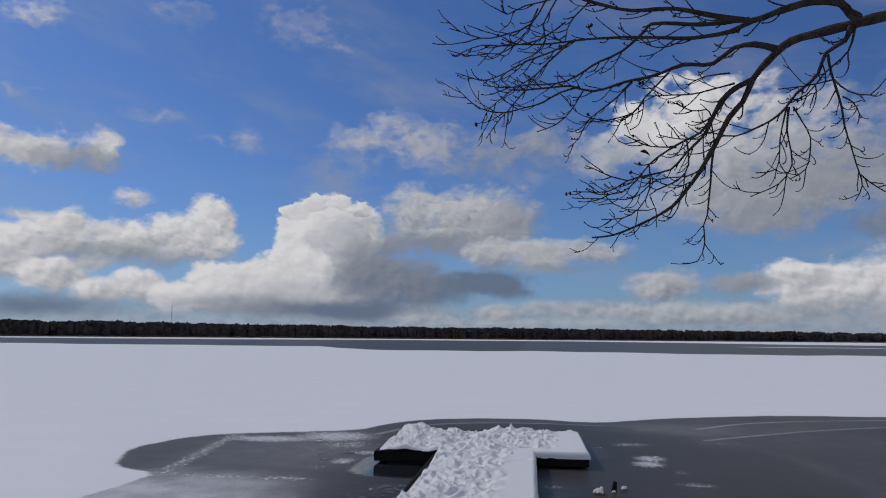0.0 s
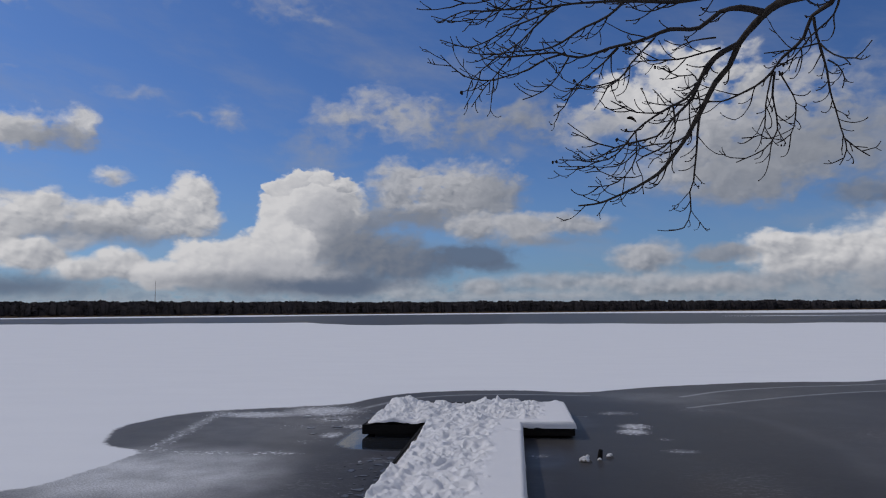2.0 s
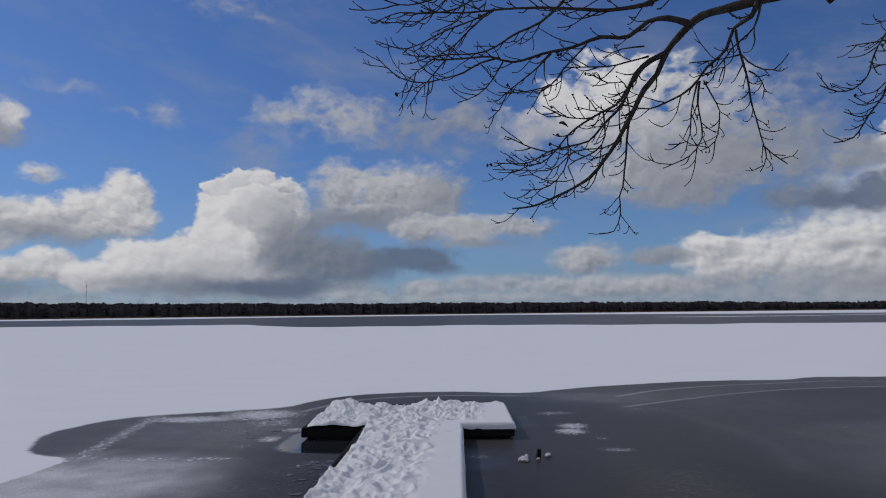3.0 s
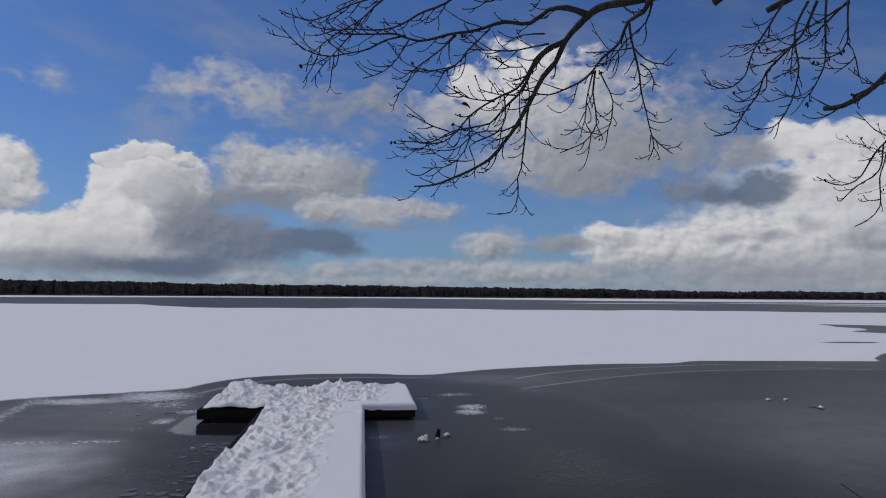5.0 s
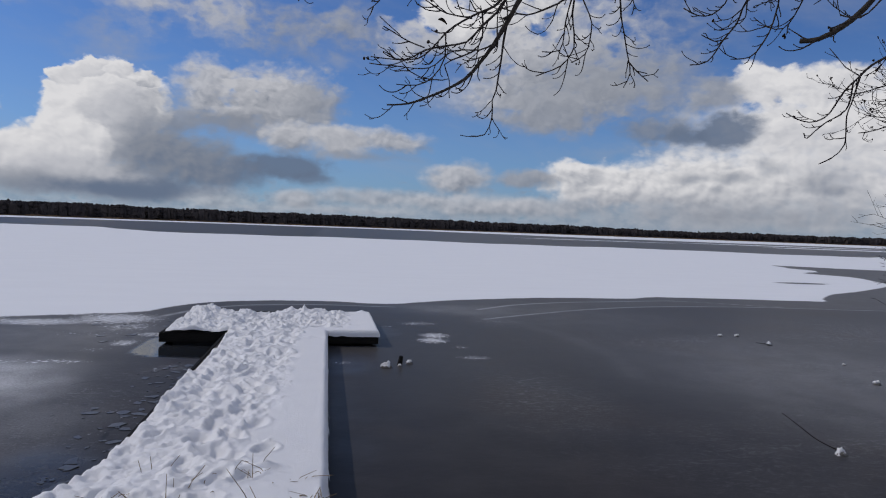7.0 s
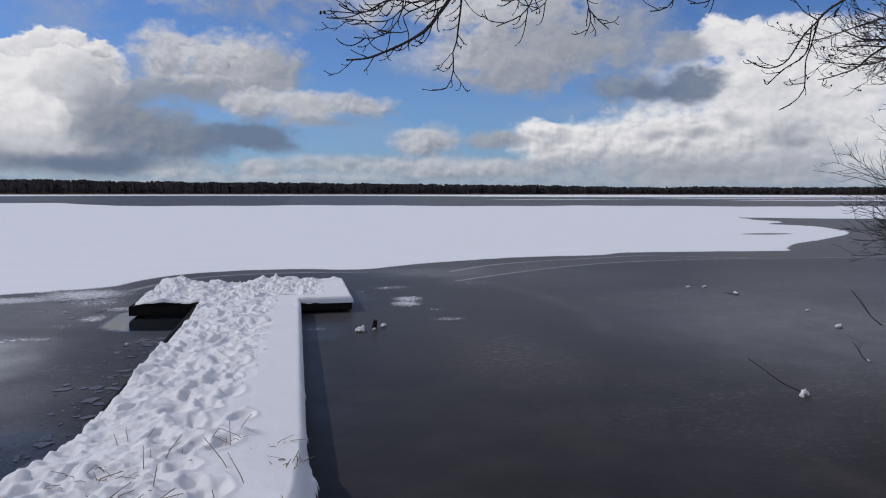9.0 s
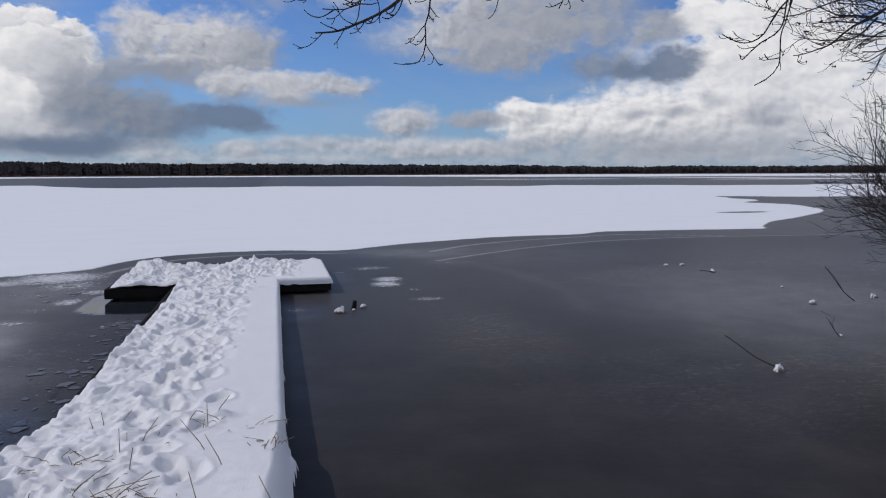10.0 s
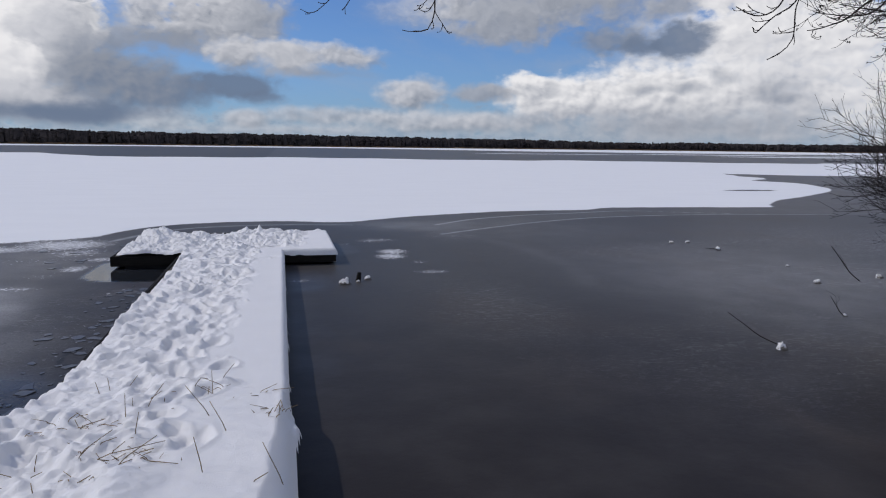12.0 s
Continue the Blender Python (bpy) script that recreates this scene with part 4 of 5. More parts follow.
# ---------------- trees over the water ----------------
class Tree:
    def __init__(self, name, at, label, seed):
        self.ob = thing(name, at, label, "tree")
        self.at = Vector(at)
        self.twigs, self.cones, self.rng = Tubes(), Tubes(), random.Random(seed)
        self.spur, self.cone_rate, self.reach = 0.025, 0.0, 1.0

    def local(self, pts):
        return [Vector(p) - self.at for p in pts]

    def finish(self):
        tagged(self.twigs.ob("twigs", TWIG, self.ob, "thin dark bare twigs with small buds"), kind="stuff")
        if self.cones.v:
            tagged(self.cones.ob("cones", CONE, self.ob, "small dark alder cones"), kind="stuff")


def sprig(tree, p, way, long, r, depth=0):
    """A short twig that leaves its branch, droops and turns up at the tip, with smaller ones on it."""
    rng = tree.rng
    line, q, w = [p], p, way.normalized()
    n = max(5, int(long / 0.014))
    hook = (Vector((-0.35, 0.0, 0.75)) + Vector((rng.uniform(-1, 1), rng.uniform(-1, 1), rng.uniform(-0.5, 0.5))) * 0.8) * 1.5
    for i in range(n):
        w = (w + hook * (1.0 / n) * (i / n) ** 1.5 * 2.2 + Vector((rng.uniform(-1, 1), rng.uniform(-1, 1), rng.uniform(-1, 1))) * 0.13).normalized()
        q = q + w * (long / n)
        line.append(q)
        if depth < 1 and i > 0 and rng.random() < 0.17:
            side = w.cross(Vector((rng.uniform(-1, 1), rng.uniform(-1, 1), rng.uniform(-1, 1)))).normalized()
            sprig(tree, q, w * 0.9 + side * 0.8, long * rng.uniform(0.2, 0.45), r * 0.85, depth + 1)
    tree.twigs.add(line, r, r * 0.6, 4, 0.25)
    tree.twigs.blob(q, r * 1.35, w)
    if rng.random() < tree.cone_rate:
        for _ in range(rng.randint(1, 4)):
            tree.cones.blob(q + Vector((rng.uniform(-1, 1), rng.uniform(-1, 1), rng.uniform(-1, 0.5))) * 0.009, rng.uniform(0.005, 0.0075))


def limb(tree, r0, r1, *points):
    """A branch through the points, from r0 to r1 thick, with sprigs along its thin parts."""
    pts = tree.local(points)
    line = spline(pts, 0.03)
    rng = tree.rng
    tubes = Tubes()
    wob = [p + Vector((noise.noise(p * 9.0), noise.noise(p * 9.0 + Vector((7, 0, 0))), noise.noise(p * 9.0 + Vector((0, 9, 0))))) * 0.006 for p in line]
    tubes.add(wob, r0, r1, 8 if r0 > 0.012 else 6, 0.22, 0.58)
    tubes.ob("branch", BARK if r0 > 0.012 else TWIG, tree.ob)
    n, acc, nextgap = len(wob), 0.0, rng.uniform(0.02, 0.08)
    for i in range(1, n - 1):
        acc += (wob[i] - wob[i - 1]).length
        r = r0 + (r1 - r0) * (i / (n - 1)) ** 0.58
        if r < 0.011 and acc > nextgap:
            acc, nextgap = 0.0, tree.spur * rng.uniform(0.4, 1.6)
            t = (wob[i + 1] - wob[i - 1]).normalized()
            side = t.cross(Vector((rng.uniform(-0.4, 0.4), 1.0, rng.uniform(-0.4, 0.4)))).normalized() * rng.choice((-1, 1)) + Vector((0, rng.uniform(-0.5, 0.5), 0))
            sprig(tree, wob[i], t * rng.uniform(0.9, 1.4) + side * 0.75, rng.choice((0.03, 0.05, 0.07, 0.09, 0.13)) * rng.uniform(0.7, 1.3) * tree.reach, 0.0022 + r * 0.12)
    return wob


alder = Tree("alder_tree", (4.6, 1.9, 1.2), "bare alder with dark limbs reaching over the jetty", 3)
alder.cone_rate = 0.03
alder_far = Tree("alder_tree", (8.6, 4.2, 1.0), "bare alder with fine twigs and dark cones beside the cove", 4)
alder_far.cone_rate, alder_far.spur = 0.05, 0.09


def trunk(tree, r0, r1, *points):
    t = Tubes()
    t.add(spline(tree.local(points), 0.12), r0, r1, 16, 0.10)
    t.ob("trunk", BARK, tree.ob, "grey-brown furrowed trunk")


trunk(alder, 0.19, 0.10, (4.6, 1.9, 1.0), (4.55, 1.95, 2.2), (4.5, 2.0, 3.6), (4.55, 1.9, 5.2), (4.6, 1.8, 7.0))
trunk(alder_far, 0.15, 0.07, (8.6, 4.2, 0.7), (8.5, 4.3, 2.2), (8.55, 4.2, 4.0), (8.6, 4.3, 6.5))
# limbs that carry the branches, out of the view
limb(alder, 0.085, 0.034, (4.5, 2.0, 3.7), (3.7, 2.6, 4.3), (2.9, 3.1, 4.45), (2.25, 3.5, 4.2), (1.79, 3.77, 3.99))
limb(alder, 0.06, 0.016, (4.5, 2.0, 4.1), (3.7, 2.9, 4.75), (2.9, 3.6, 4.75), (2.4, 4.1, 4.45), (2.06, 4.32, 4.16))
limb(alder, 0.05, 0.014, (3.4, 3.2, 4.8), (3.0, 3.8, 4.6), (2.7, 4.1, 4.35), (2.3, 4.32, 4.14))
limb(alder, 0.05, 0.024, (4.5, 2.0, 4.4), (3.8, 3.0, 4.7), (3.2, 3.6, 4.5), (2.78, 3.9, 4.2))
limb(alder_far, 0.06, 0.019, (8.5, 4.3, 3.0), (6.8, 4.2, 4.0), (5.0, 4.4, 4.4), (3.66, 4.74, 4.02))
limb(alder_far, 0.06, 0.034, (8.5, 4.3, 3.4), (7.6, 4.8, 4.4), (6.6, 5.4, 4.9), (6.0, 5.7, 4.8))
limb(alder, 0.0233, 0.0032, (1.762, 3.776, 3.976), (1.672, 3.836, 3.976), (1.580, 3.892, 3.973), (1.493, 3.941, 3.970), (1.433, 3.978, 3.965), (1.389, 4.017, 3.936), (1.336, 4.072, 3.867), (1.307, 4.115, 3.799), (1.266, 4.154, 3.750), (1.219, 4.203, 3.658), (1.181, 4.242, 3.582), (1.135, 4.278, 3.514), (1.087, 4.310, 3.455), (1.006, 4.344, 3.407), (0.901, 4.376, 3.363), (0.784, 4.401, 3.350))
limb(alder, 0.0048, 0.0020, (1.222, 4.214, 3.656), (1.217, 4.265, 3.521), (1.214, 4.303, 3.419), (1.204, 4.329, 3.380), (1.212, 4.353, 3.317), (1.191, 4.383, 3.250), (1.139, 4.413, 3.244))
limb(alder, 0.0169, 0.0041, (1.580, 3.814, 3.962), (1.548, 3.795, 3.974), (1.512, 3.773, 3.997), (1.432, 3.775, 4.007), (1.366, 3.779, 3.994), (1.313, 3.779, 3.978), (1.246, 3.786, 3.954), (1.174, 3.776, 3.964), (1.069, 3.768, 3.985), (0.979, 3.757, 3.995), (0.872, 3.752, 3.991), (0.799, 3.733, 3.997), (0.726, 3.708, 4.011), (0.637, 3.680, 4.028))
limb(alder, 0.0096, 0.0016, (1.264, 3.816, 3.971), (1.187, 3.826, 3.937), (1.081, 3.830, 3.926), (0.989, 3.823, 3.925), (0.844, 3.815, 3.934), (0.696, 3.808, 3.924), (0.584, 3.791, 3.910), (0.473, 3.766, 3.904), (0.392, 3.740, 3.893))
limb(alder, 0.0096, 0.0018, (1.248, 3.821, 3.972), (1.108, 3.865, 3.983), (1.040, 3.883, 4.001), (0.960, 3.903, 4.014), (0.935, 3.924, 3.998), (0.863, 3.966, 3.948), (0.787, 3.996, 3.922), (0.709, 4.027, 3.884), (0.639, 4.047, 3.867), (0.547, 4.059, 3.866), (0.464, 4.068, 3.863), (0.370, 4.067, 3.880))
limb(alder, 0.0114, 0.0029, (1.381, 3.965, 3.930), (1.313, 3.981, 3.960), (1.254, 4.005, 3.958), (1.190, 4.044, 3.920), (1.094, 4.069, 3.928), (1.020, 4.097, 3.910), (0.922, 4.124, 3.896), (0.780, 4.154, 3.874), (0.697, 4.158, 3.897), (0.591, 4.169, 3.891), (0.461, 4.172, 3.897))
limb(alder, 0.0043, 0.0020, (0.729, 4.166, 3.898), (0.656, 4.191, 3.881), (0.591, 4.218, 3.854), (0.525, 4.237, 3.844), (0.436, 4.255, 3.830), (0.346, 4.258, 3.852), (0.290, 4.254, 3.893), (0.247, 4.249, 3.939))
limb(alder, 0.0043, 0.0020, (0.921, 4.145, 3.897), (0.829, 4.232, 3.833), (0.770, 4.301, 3.800), (0.741, 4.370, 3.751), (0.700, 4.431, 3.729))
limb(alder, 0.0043, 0.0018, (1.047, 4.116, 3.916), (0.959, 4.113, 3.821), (0.914, 4.086, 3.760), (0.809, 4.059, 3.723), (0.716, 4.019, 3.707))
limb(alder, 0.0036, 0.0020, (0.744, 4.171, 3.882), (0.700, 4.229, 3.824), (0.647, 4.279, 3.785), (0.570, 4.320, 3.771))
limb(alder, 0.0031, 0.0018, (0.952, 4.069, 3.795), (0.903, 4.043, 3.736), (0.858, 4.007, 3.699))
limb(alder, 0.0081, 0.0018, (1.324, 4.015, 3.850), (1.255, 4.030, 3.823), (1.209, 4.044, 3.778), (1.181, 4.055, 3.721), (1.143, 4.064, 3.673), (1.085, 4.070, 3.646), (1.027, 4.077, 3.612), (0.968, 4.084, 3.569), (0.918, 4.092, 3.510), (0.868, 4.093, 3.469), (0.788, 4.090, 3.460), (0.743, 4.076, 3.478))
limb(alder, 0.0083, 0.0020, (1.325, 4.068, 3.856), (1.261, 4.119, 3.834), (1.222, 4.172, 3.778), (1.201, 4.220, 3.718), (1.139, 4.275, 3.657), (1.093, 4.321, 3.603), (1.014, 4.361, 3.591), (0.931, 4.400, 3.579), (0.856, 4.440, 3.542), (0.717, 4.472, 3.555))
limb(alder, 0.0035, 0.0019, (1.098, 4.085, 3.650), (1.109, 4.118, 3.575), (1.078, 4.152, 3.520), (0.983, 4.194, 3.478), (1.006, 4.213, 3.432), (0.907, 4.244, 3.430), (0.857, 4.260, 3.456), (0.805, 4.280, 3.454))
limb(alder, 0.0035, 0.0018, (0.975, 4.128, 3.580), (0.972, 4.124, 3.485), (0.930, 4.119, 3.411), (0.868, 4.108, 3.377), (0.796, 4.092, 3.371))
limb(alder, 0.0027, 0.0017, (0.890, 4.104, 3.513), (0.803, 4.035, 3.524), (0.735, 3.962, 3.534))
limb(alder, 0.0031, 0.0017, (1.052, 4.052, 3.617), (0.954, 3.992, 3.611), (0.856, 3.922, 3.633))
limb(alder, 0.0035, 0.0019, (1.242, 4.030, 3.875), (1.172, 4.073, 3.884), (1.113, 4.120, 3.868))
limb(alder, 0.0039, 0.0018, (1.258, 4.038, 3.841), (1.139, 4.027, 3.806), (1.038, 4.001, 3.790), (0.936, 3.968, 3.786))
limb(alder, 0.0032, 0.0018, (1.187, 4.091, 3.743), (1.160, 4.042, 3.748), (1.103, 4.005, 3.738), (1.025, 3.962, 3.756))
limb(alder, 0.0032, 0.0020, (1.203, 4.142, 3.737), (1.172, 4.232, 3.700), (1.095, 4.312, 3.725), (1.055, 4.381, 3.758))
limb(alder, 0.0032, 0.0020, (1.170, 4.195, 3.571), (1.130, 4.249, 3.558), (1.036, 4.309, 3.561), (0.948, 4.377, 3.504), (0.798, 4.433, 3.513), (0.714, 4.478, 3.528))
limb(alder, 0.0101, 0.0025, (1.584, 3.870, 3.963), (1.581, 3.921, 3.934), (1.545, 3.981, 3.915), (1.541, 4.036, 3.866), (1.490, 4.107, 3.822), (1.468, 4.161, 3.788), (1.426, 4.220, 3.755), (1.324, 4.295, 3.725), (1.222, 4.345, 3.761))
limb(alder, 0.0045, 0.0020, (1.475, 4.153, 3.785), (1.481, 4.195, 3.713), (1.508, 4.233, 3.616), (1.512, 4.262, 3.580), (1.483, 4.304, 3.536), (1.392, 4.362, 3.496))
limb(alder, 0.0041, 0.0019, (1.466, 4.158, 3.777), (1.443, 4.164, 3.663), (1.427, 4.160, 3.557), (1.352, 4.151, 3.544))
limb(alder, 0.0037, 0.0021, (1.489, 4.148, 3.784), (1.556, 4.200, 3.713), (1.585, 4.258, 3.664), (1.587, 4.329, 3.595), (1.555, 4.400, 3.576))
limb(alder, 0.0054, 0.0021, (1.545, 3.970, 3.904), (1.585, 4.034, 3.843), (1.631, 4.099, 3.762), (1.672, 4.163, 3.677), (1.723, 4.220, 3.587), (1.762, 4.275, 3.514), (1.766, 4.337, 3.474))
limb(alder, 0.0037, 0.0019, (1.609, 4.076, 3.858), (1.634, 4.045, 3.805), (1.683, 3.997, 3.770), (1.707, 3.935, 3.805))
limb(alder, 0.0033, 0.0020, (1.632, 4.086, 3.799), (1.675, 4.111, 3.782), (1.713, 4.143, 3.749), (1.722, 4.184, 3.724))
limb(alder, 0.0031, 0.0021, (1.736, 4.224, 3.545), (1.786, 4.263, 3.521), (1.853, 4.293, 3.494))
limb(alder, 0.0046, 0.0024, (1.599, 3.854, 3.984), (1.594, 3.936, 3.900), (1.551, 4.014, 3.857), (1.519, 4.085, 3.813), (1.482, 4.145, 3.800))
limb(alder, 0.0030, 0.0019, (1.604, 4.077, 3.859), (1.513, 4.065, 3.837), (1.405, 4.054, 3.821))
limb(alder, 0.0040, 0.0016, (0.750, 3.866, 4.088), (0.679, 3.808, 3.988), (0.656, 3.740, 3.896))
limb(alder, 0.0042, 0.0018, (0.698, 3.829, 3.937), (0.624, 3.883, 3.923), (0.528, 3.934, 3.907), (0.426, 3.985, 3.879), (0.363, 4.024, 3.881), (0.269, 4.043, 3.922))
limb(alder, 0.0042, 0.0019, (0.679, 3.833, 3.930), (0.606, 3.916, 3.897), (0.547, 3.993, 3.867), (0.464, 4.064, 3.842), (0.376, 4.140, 3.794), (0.354, 4.215, 3.751))
limb(alder, 0.0034, 0.0016, (0.593, 3.689, 4.012), (0.547, 3.696, 3.942), (0.476, 3.685, 3.903), (0.388, 3.663, 3.882), (0.294, 3.618, 3.900))
limb(alder, 0.0031, 0.0017, (0.566, 3.700, 3.991), (0.510, 3.770, 3.919), (0.434, 3.815, 3.893), (0.366, 3.841, 3.907))
limb(alder, 0.0031, 0.0017, (0.655, 3.718, 3.947), (0.566, 3.763, 3.914), (0.473, 3.791, 3.911), (0.377, 3.810, 3.919), (0.286, 3.839, 3.893))
limb(alder, 0.0031, 0.0020, (0.531, 4.081, 3.857), (0.461, 4.166, 3.811), (0.414, 4.241, 3.791), (0.365, 4.322, 3.747))
limb(alder, 0.0031, 0.0016, (0.654, 3.684, 4.016), (0.530, 3.666, 3.985), (0.477, 3.645, 3.950), (0.458, 3.602, 3.961))
limb(alder, 0.0031, 0.0017, (0.628, 3.689, 4.010), (0.584, 3.741, 3.961), (0.594, 3.786, 3.923), (0.566, 3.826, 3.892), (0.480, 3.862, 3.870))
limb(alder, 0.0049, 0.0023, (2.145, 3.942, 4.013), (2.099, 4.038, 3.904), (2.085, 4.095, 3.832), (2.083, 4.132, 3.787), (2.059, 4.177, 3.753), (2.019, 4.217, 3.757), (1.970, 4.251, 3.793))
limb(alder, 0.0066, 0.0025, (2.235, 3.889, 3.997), (2.220, 3.969, 3.887), (2.146, 4.075, 3.784), (2.139, 4.125, 3.708), (2.110, 4.179, 3.651), (2.079, 4.235, 3.581), (2.029, 4.282, 3.577))
limb(alder, 0.0049, 0.0022, (2.211, 3.904, 4.001), (2.183, 3.949, 3.899), (2.205, 3.965, 3.775), (2.198, 3.973, 3.712), (2.184, 3.987, 3.639), (2.152, 4.011, 3.567), (2.113, 4.024, 3.546), (2.063, 4.038, 3.542))
limb(alder, 0.0049, 0.0019, (2.315, 3.842, 3.973), (2.247, 3.975, 3.879), (2.186, 4.063, 3.862), (2.127, 4.133, 3.882))
limb(alder, 0.0049, 0.0019, (2.259, 3.874, 3.993), (2.301, 3.942, 3.839), (2.322, 3.982, 3.777), (2.294, 4.063, 3.687), (2.227, 4.130, 3.714))
limb(alder, 0.0049, 0.0018, (2.316, 3.838, 3.982), (2.323, 3.854, 3.831), (2.267, 3.871, 3.780), (2.138, 3.915, 3.787))
limb(alder, 0.0033, 0.0018, (2.342, 3.880, 3.841), (2.340, 3.841, 3.775), (2.265, 3.854, 3.712))
limb(alder, 0.0043, 0.0019, (2.322, 3.837, 3.972), (2.210, 3.989, 3.904), (2.144, 4.072, 3.907), (2.037, 4.172, 3.913))
limb(alder, 0.0026, 0.0018, (2.221, 3.990, 3.773), (2.099, 3.962, 3.724))
limb(alder, 0.0026, 0.0018, (2.110, 4.089, 3.685), (2.048, 4.072, 3.665), (1.985, 4.043, 3.681))
limb(alder, 0.0026, 0.0018, (2.094, 4.111, 3.644), (2.026, 4.097, 3.621), (1.959, 4.072, 3.632))
limb(alder, 0.0152, 0.0099, (2.653, 3.685, 3.994), (2.611, 3.788, 3.910), (2.572, 3.884, 3.818), (2.549, 3.952, 3.747), (2.515, 4.017, 3.698), (2.468, 4.085, 3.664), (2.425, 4.136, 3.666))
limb(alder, 0.0041, 0.0023, (2.566, 3.857, 3.783), (2.546, 3.890, 3.739), (2.516, 3.926, 3.705), (2.467, 3.960, 3.719))
limb(alder_far, 0.0111, 0.0028, (3.655, 4.741, 4.022), (3.528, 4.858, 3.897), (3.423, 4.932, 3.818), (3.363, 4.962, 3.745), (3.310, 4.981, 3.685), (3.251, 5.016, 3.564), (3.162, 5.056, 3.514), (3.044, 5.095, 3.563))
limb(alder_far, 0.0052, 0.0028, (3.345, 4.961, 3.735), (3.324, 4.979, 3.577), (3.240, 5.024, 3.518), (3.160, 5.067, 3.428), (3.130, 5.054, 3.450))
limb(alder_far, 0.0052, 0.0029, (3.365, 4.935, 3.770), (3.367, 4.990, 3.642), (3.367, 5.033, 3.556), (3.391, 5.066, 3.404), (3.364, 5.121, 3.339), (3.323, 5.182, 3.302))
limb(alder_far, 0.0035, 0.0024, (3.363, 4.941, 3.756), (3.325, 4.999, 3.813), (3.307, 5.042, 3.870), (3.281, 5.087, 3.933))
limb(alder_far, 0.0035, 0.0024, (3.356, 5.012, 3.434), (3.340, 5.088, 3.437), (3.350, 5.137, 3.475))
alder_far.cone_rate, alder_far.spur, alder_far.reach = 0.25, 0.03, 2.4
limb(alder_far, 0.0185, 0.0038, (5.67, 6.16, 4.17), (5.42, 6.32, 4.11), (5.26, 6.38, 4.03), (5.11, 6.43, 3.94), (4.95, 6.48, 3.81), (4.78, 6.53, 3.75), (4.67, 6.52, 3.73))
limb(alder_far, 0.0123, 0.0038, (5.59, 6.20, 4.35), (5.33, 6.35, 4.26), (5.10, 6.44, 4.19), (4.90, 6.50, 4.12), (4.72, 6.54, 4.06), (4.57, 6.54, 4.02))
limb(alder_far, 0.0093, 0.0039, (5.38, 6.49, 4.06), (5.13, 6.58, 4.08), (4.93, 6.60, 4.15))
limb(alder_far, 0.0093, 0.0039, (5.43, 6.44, 4.09), (5.28, 6.50, 4.01), (5.12, 6.56, 4.02), (4.92, 6.64, 4.01))
limb(alder_far, 0.0093, 0.0039, (5.41, 6.47, 4.05), (5.27, 6.54, 3.90), (5.08, 6.63, 3.88), (4.87, 6.71, 3.92))
limb(alder_far, 0.0093, 0.0039, (5.61, 6.28, 3.98), (5.43, 6.37, 3.94), (5.28, 6.44, 3.86), (5.19, 6.45, 3.79))
limb(alder_far, 0.0095, 0.0040, (5.79, 6.36, 4.09), (5.55, 6.46, 4.24), (5.35, 6.58, 4.19), (5.14, 6.66, 4.26))
limb(alder_far, 0.0095, 0.0040, (5.82, 6.37, 3.87), (5.62, 6.50, 3.84), (5.47, 6.57, 3.73), (5.37, 6.58, 3.71))
limb(alder_far, 0.0095, 0.0040, (5.62, 6.52, 4.16), (5.41, 6.54, 4.27), (5.24, 6.54, 4.37))
limb(alder_far, 0.0092, 0.0039, (5.74, 6.42, 4.06), (5.55, 6.50, 4.09), (5.38, 6.56, 4.16), (5.18, 6.64, 4.19))
limb(alder_far, 0.0092, 0.0039, (5.76, 6.42, 3.97), (5.54, 6.54, 4.02), (5.36, 6.59, 4.08), (5.14, 6.71, 4.08))
limb(alder_far, 0.0092, 0.0039, (5.71, 6.48, 3.93), (5.52, 6.57, 3.92), (5.32, 6.66, 3.95), (5.13, 6.73, 3.99))
limb(alder_far, 0.0092, 0.0039, (5.66, 6.54, 3.89), (5.53, 6.55, 3.80), (5.37, 6.56, 3.79))
limb(alder_far, 0.0095, 0.0039, (5.80, 6.60, 4.23), (5.57, 6.64, 4.21), (5.31, 6.67, 4.30), (5.09, 6.67, 4.35))


def dead_leaf(tree, at, size):
    bm = bmesh.new()
    grid = {}
    at = Vector(at) - tree.at
    for i in range(5):
        for j in range(3):
            u, v = i / 4, (j - 1) * math.sin(math.pi * (0.12 + 0.8 * i / 4))
            for side in (0, 1):
                grid[i, j, side] = bm.verts.new(at + Vector((size * (u - 0.5), size * 0.25 * v + 0.0006 * side, -size * (0.45 * u * u) + size * 0.3 * abs(v) + 0.0008 * side)))
    for i in range(4):
        for j in range(2):
            for side in (0, 1):
                q = [grid[i, j, side], grid[i + 1, j, side], grid[i + 1, j + 1, side], grid[i, j + 1, side]]
                bm.faces.new(q if side else q[::-1])
    part("dead_leaf", bm, CONE, tree.ob, "curled dark dead leaf")


dead_leaf(alder, (0.962, 4.139, 3.626), 0.034)
alder.finish()
alder_far.finish()


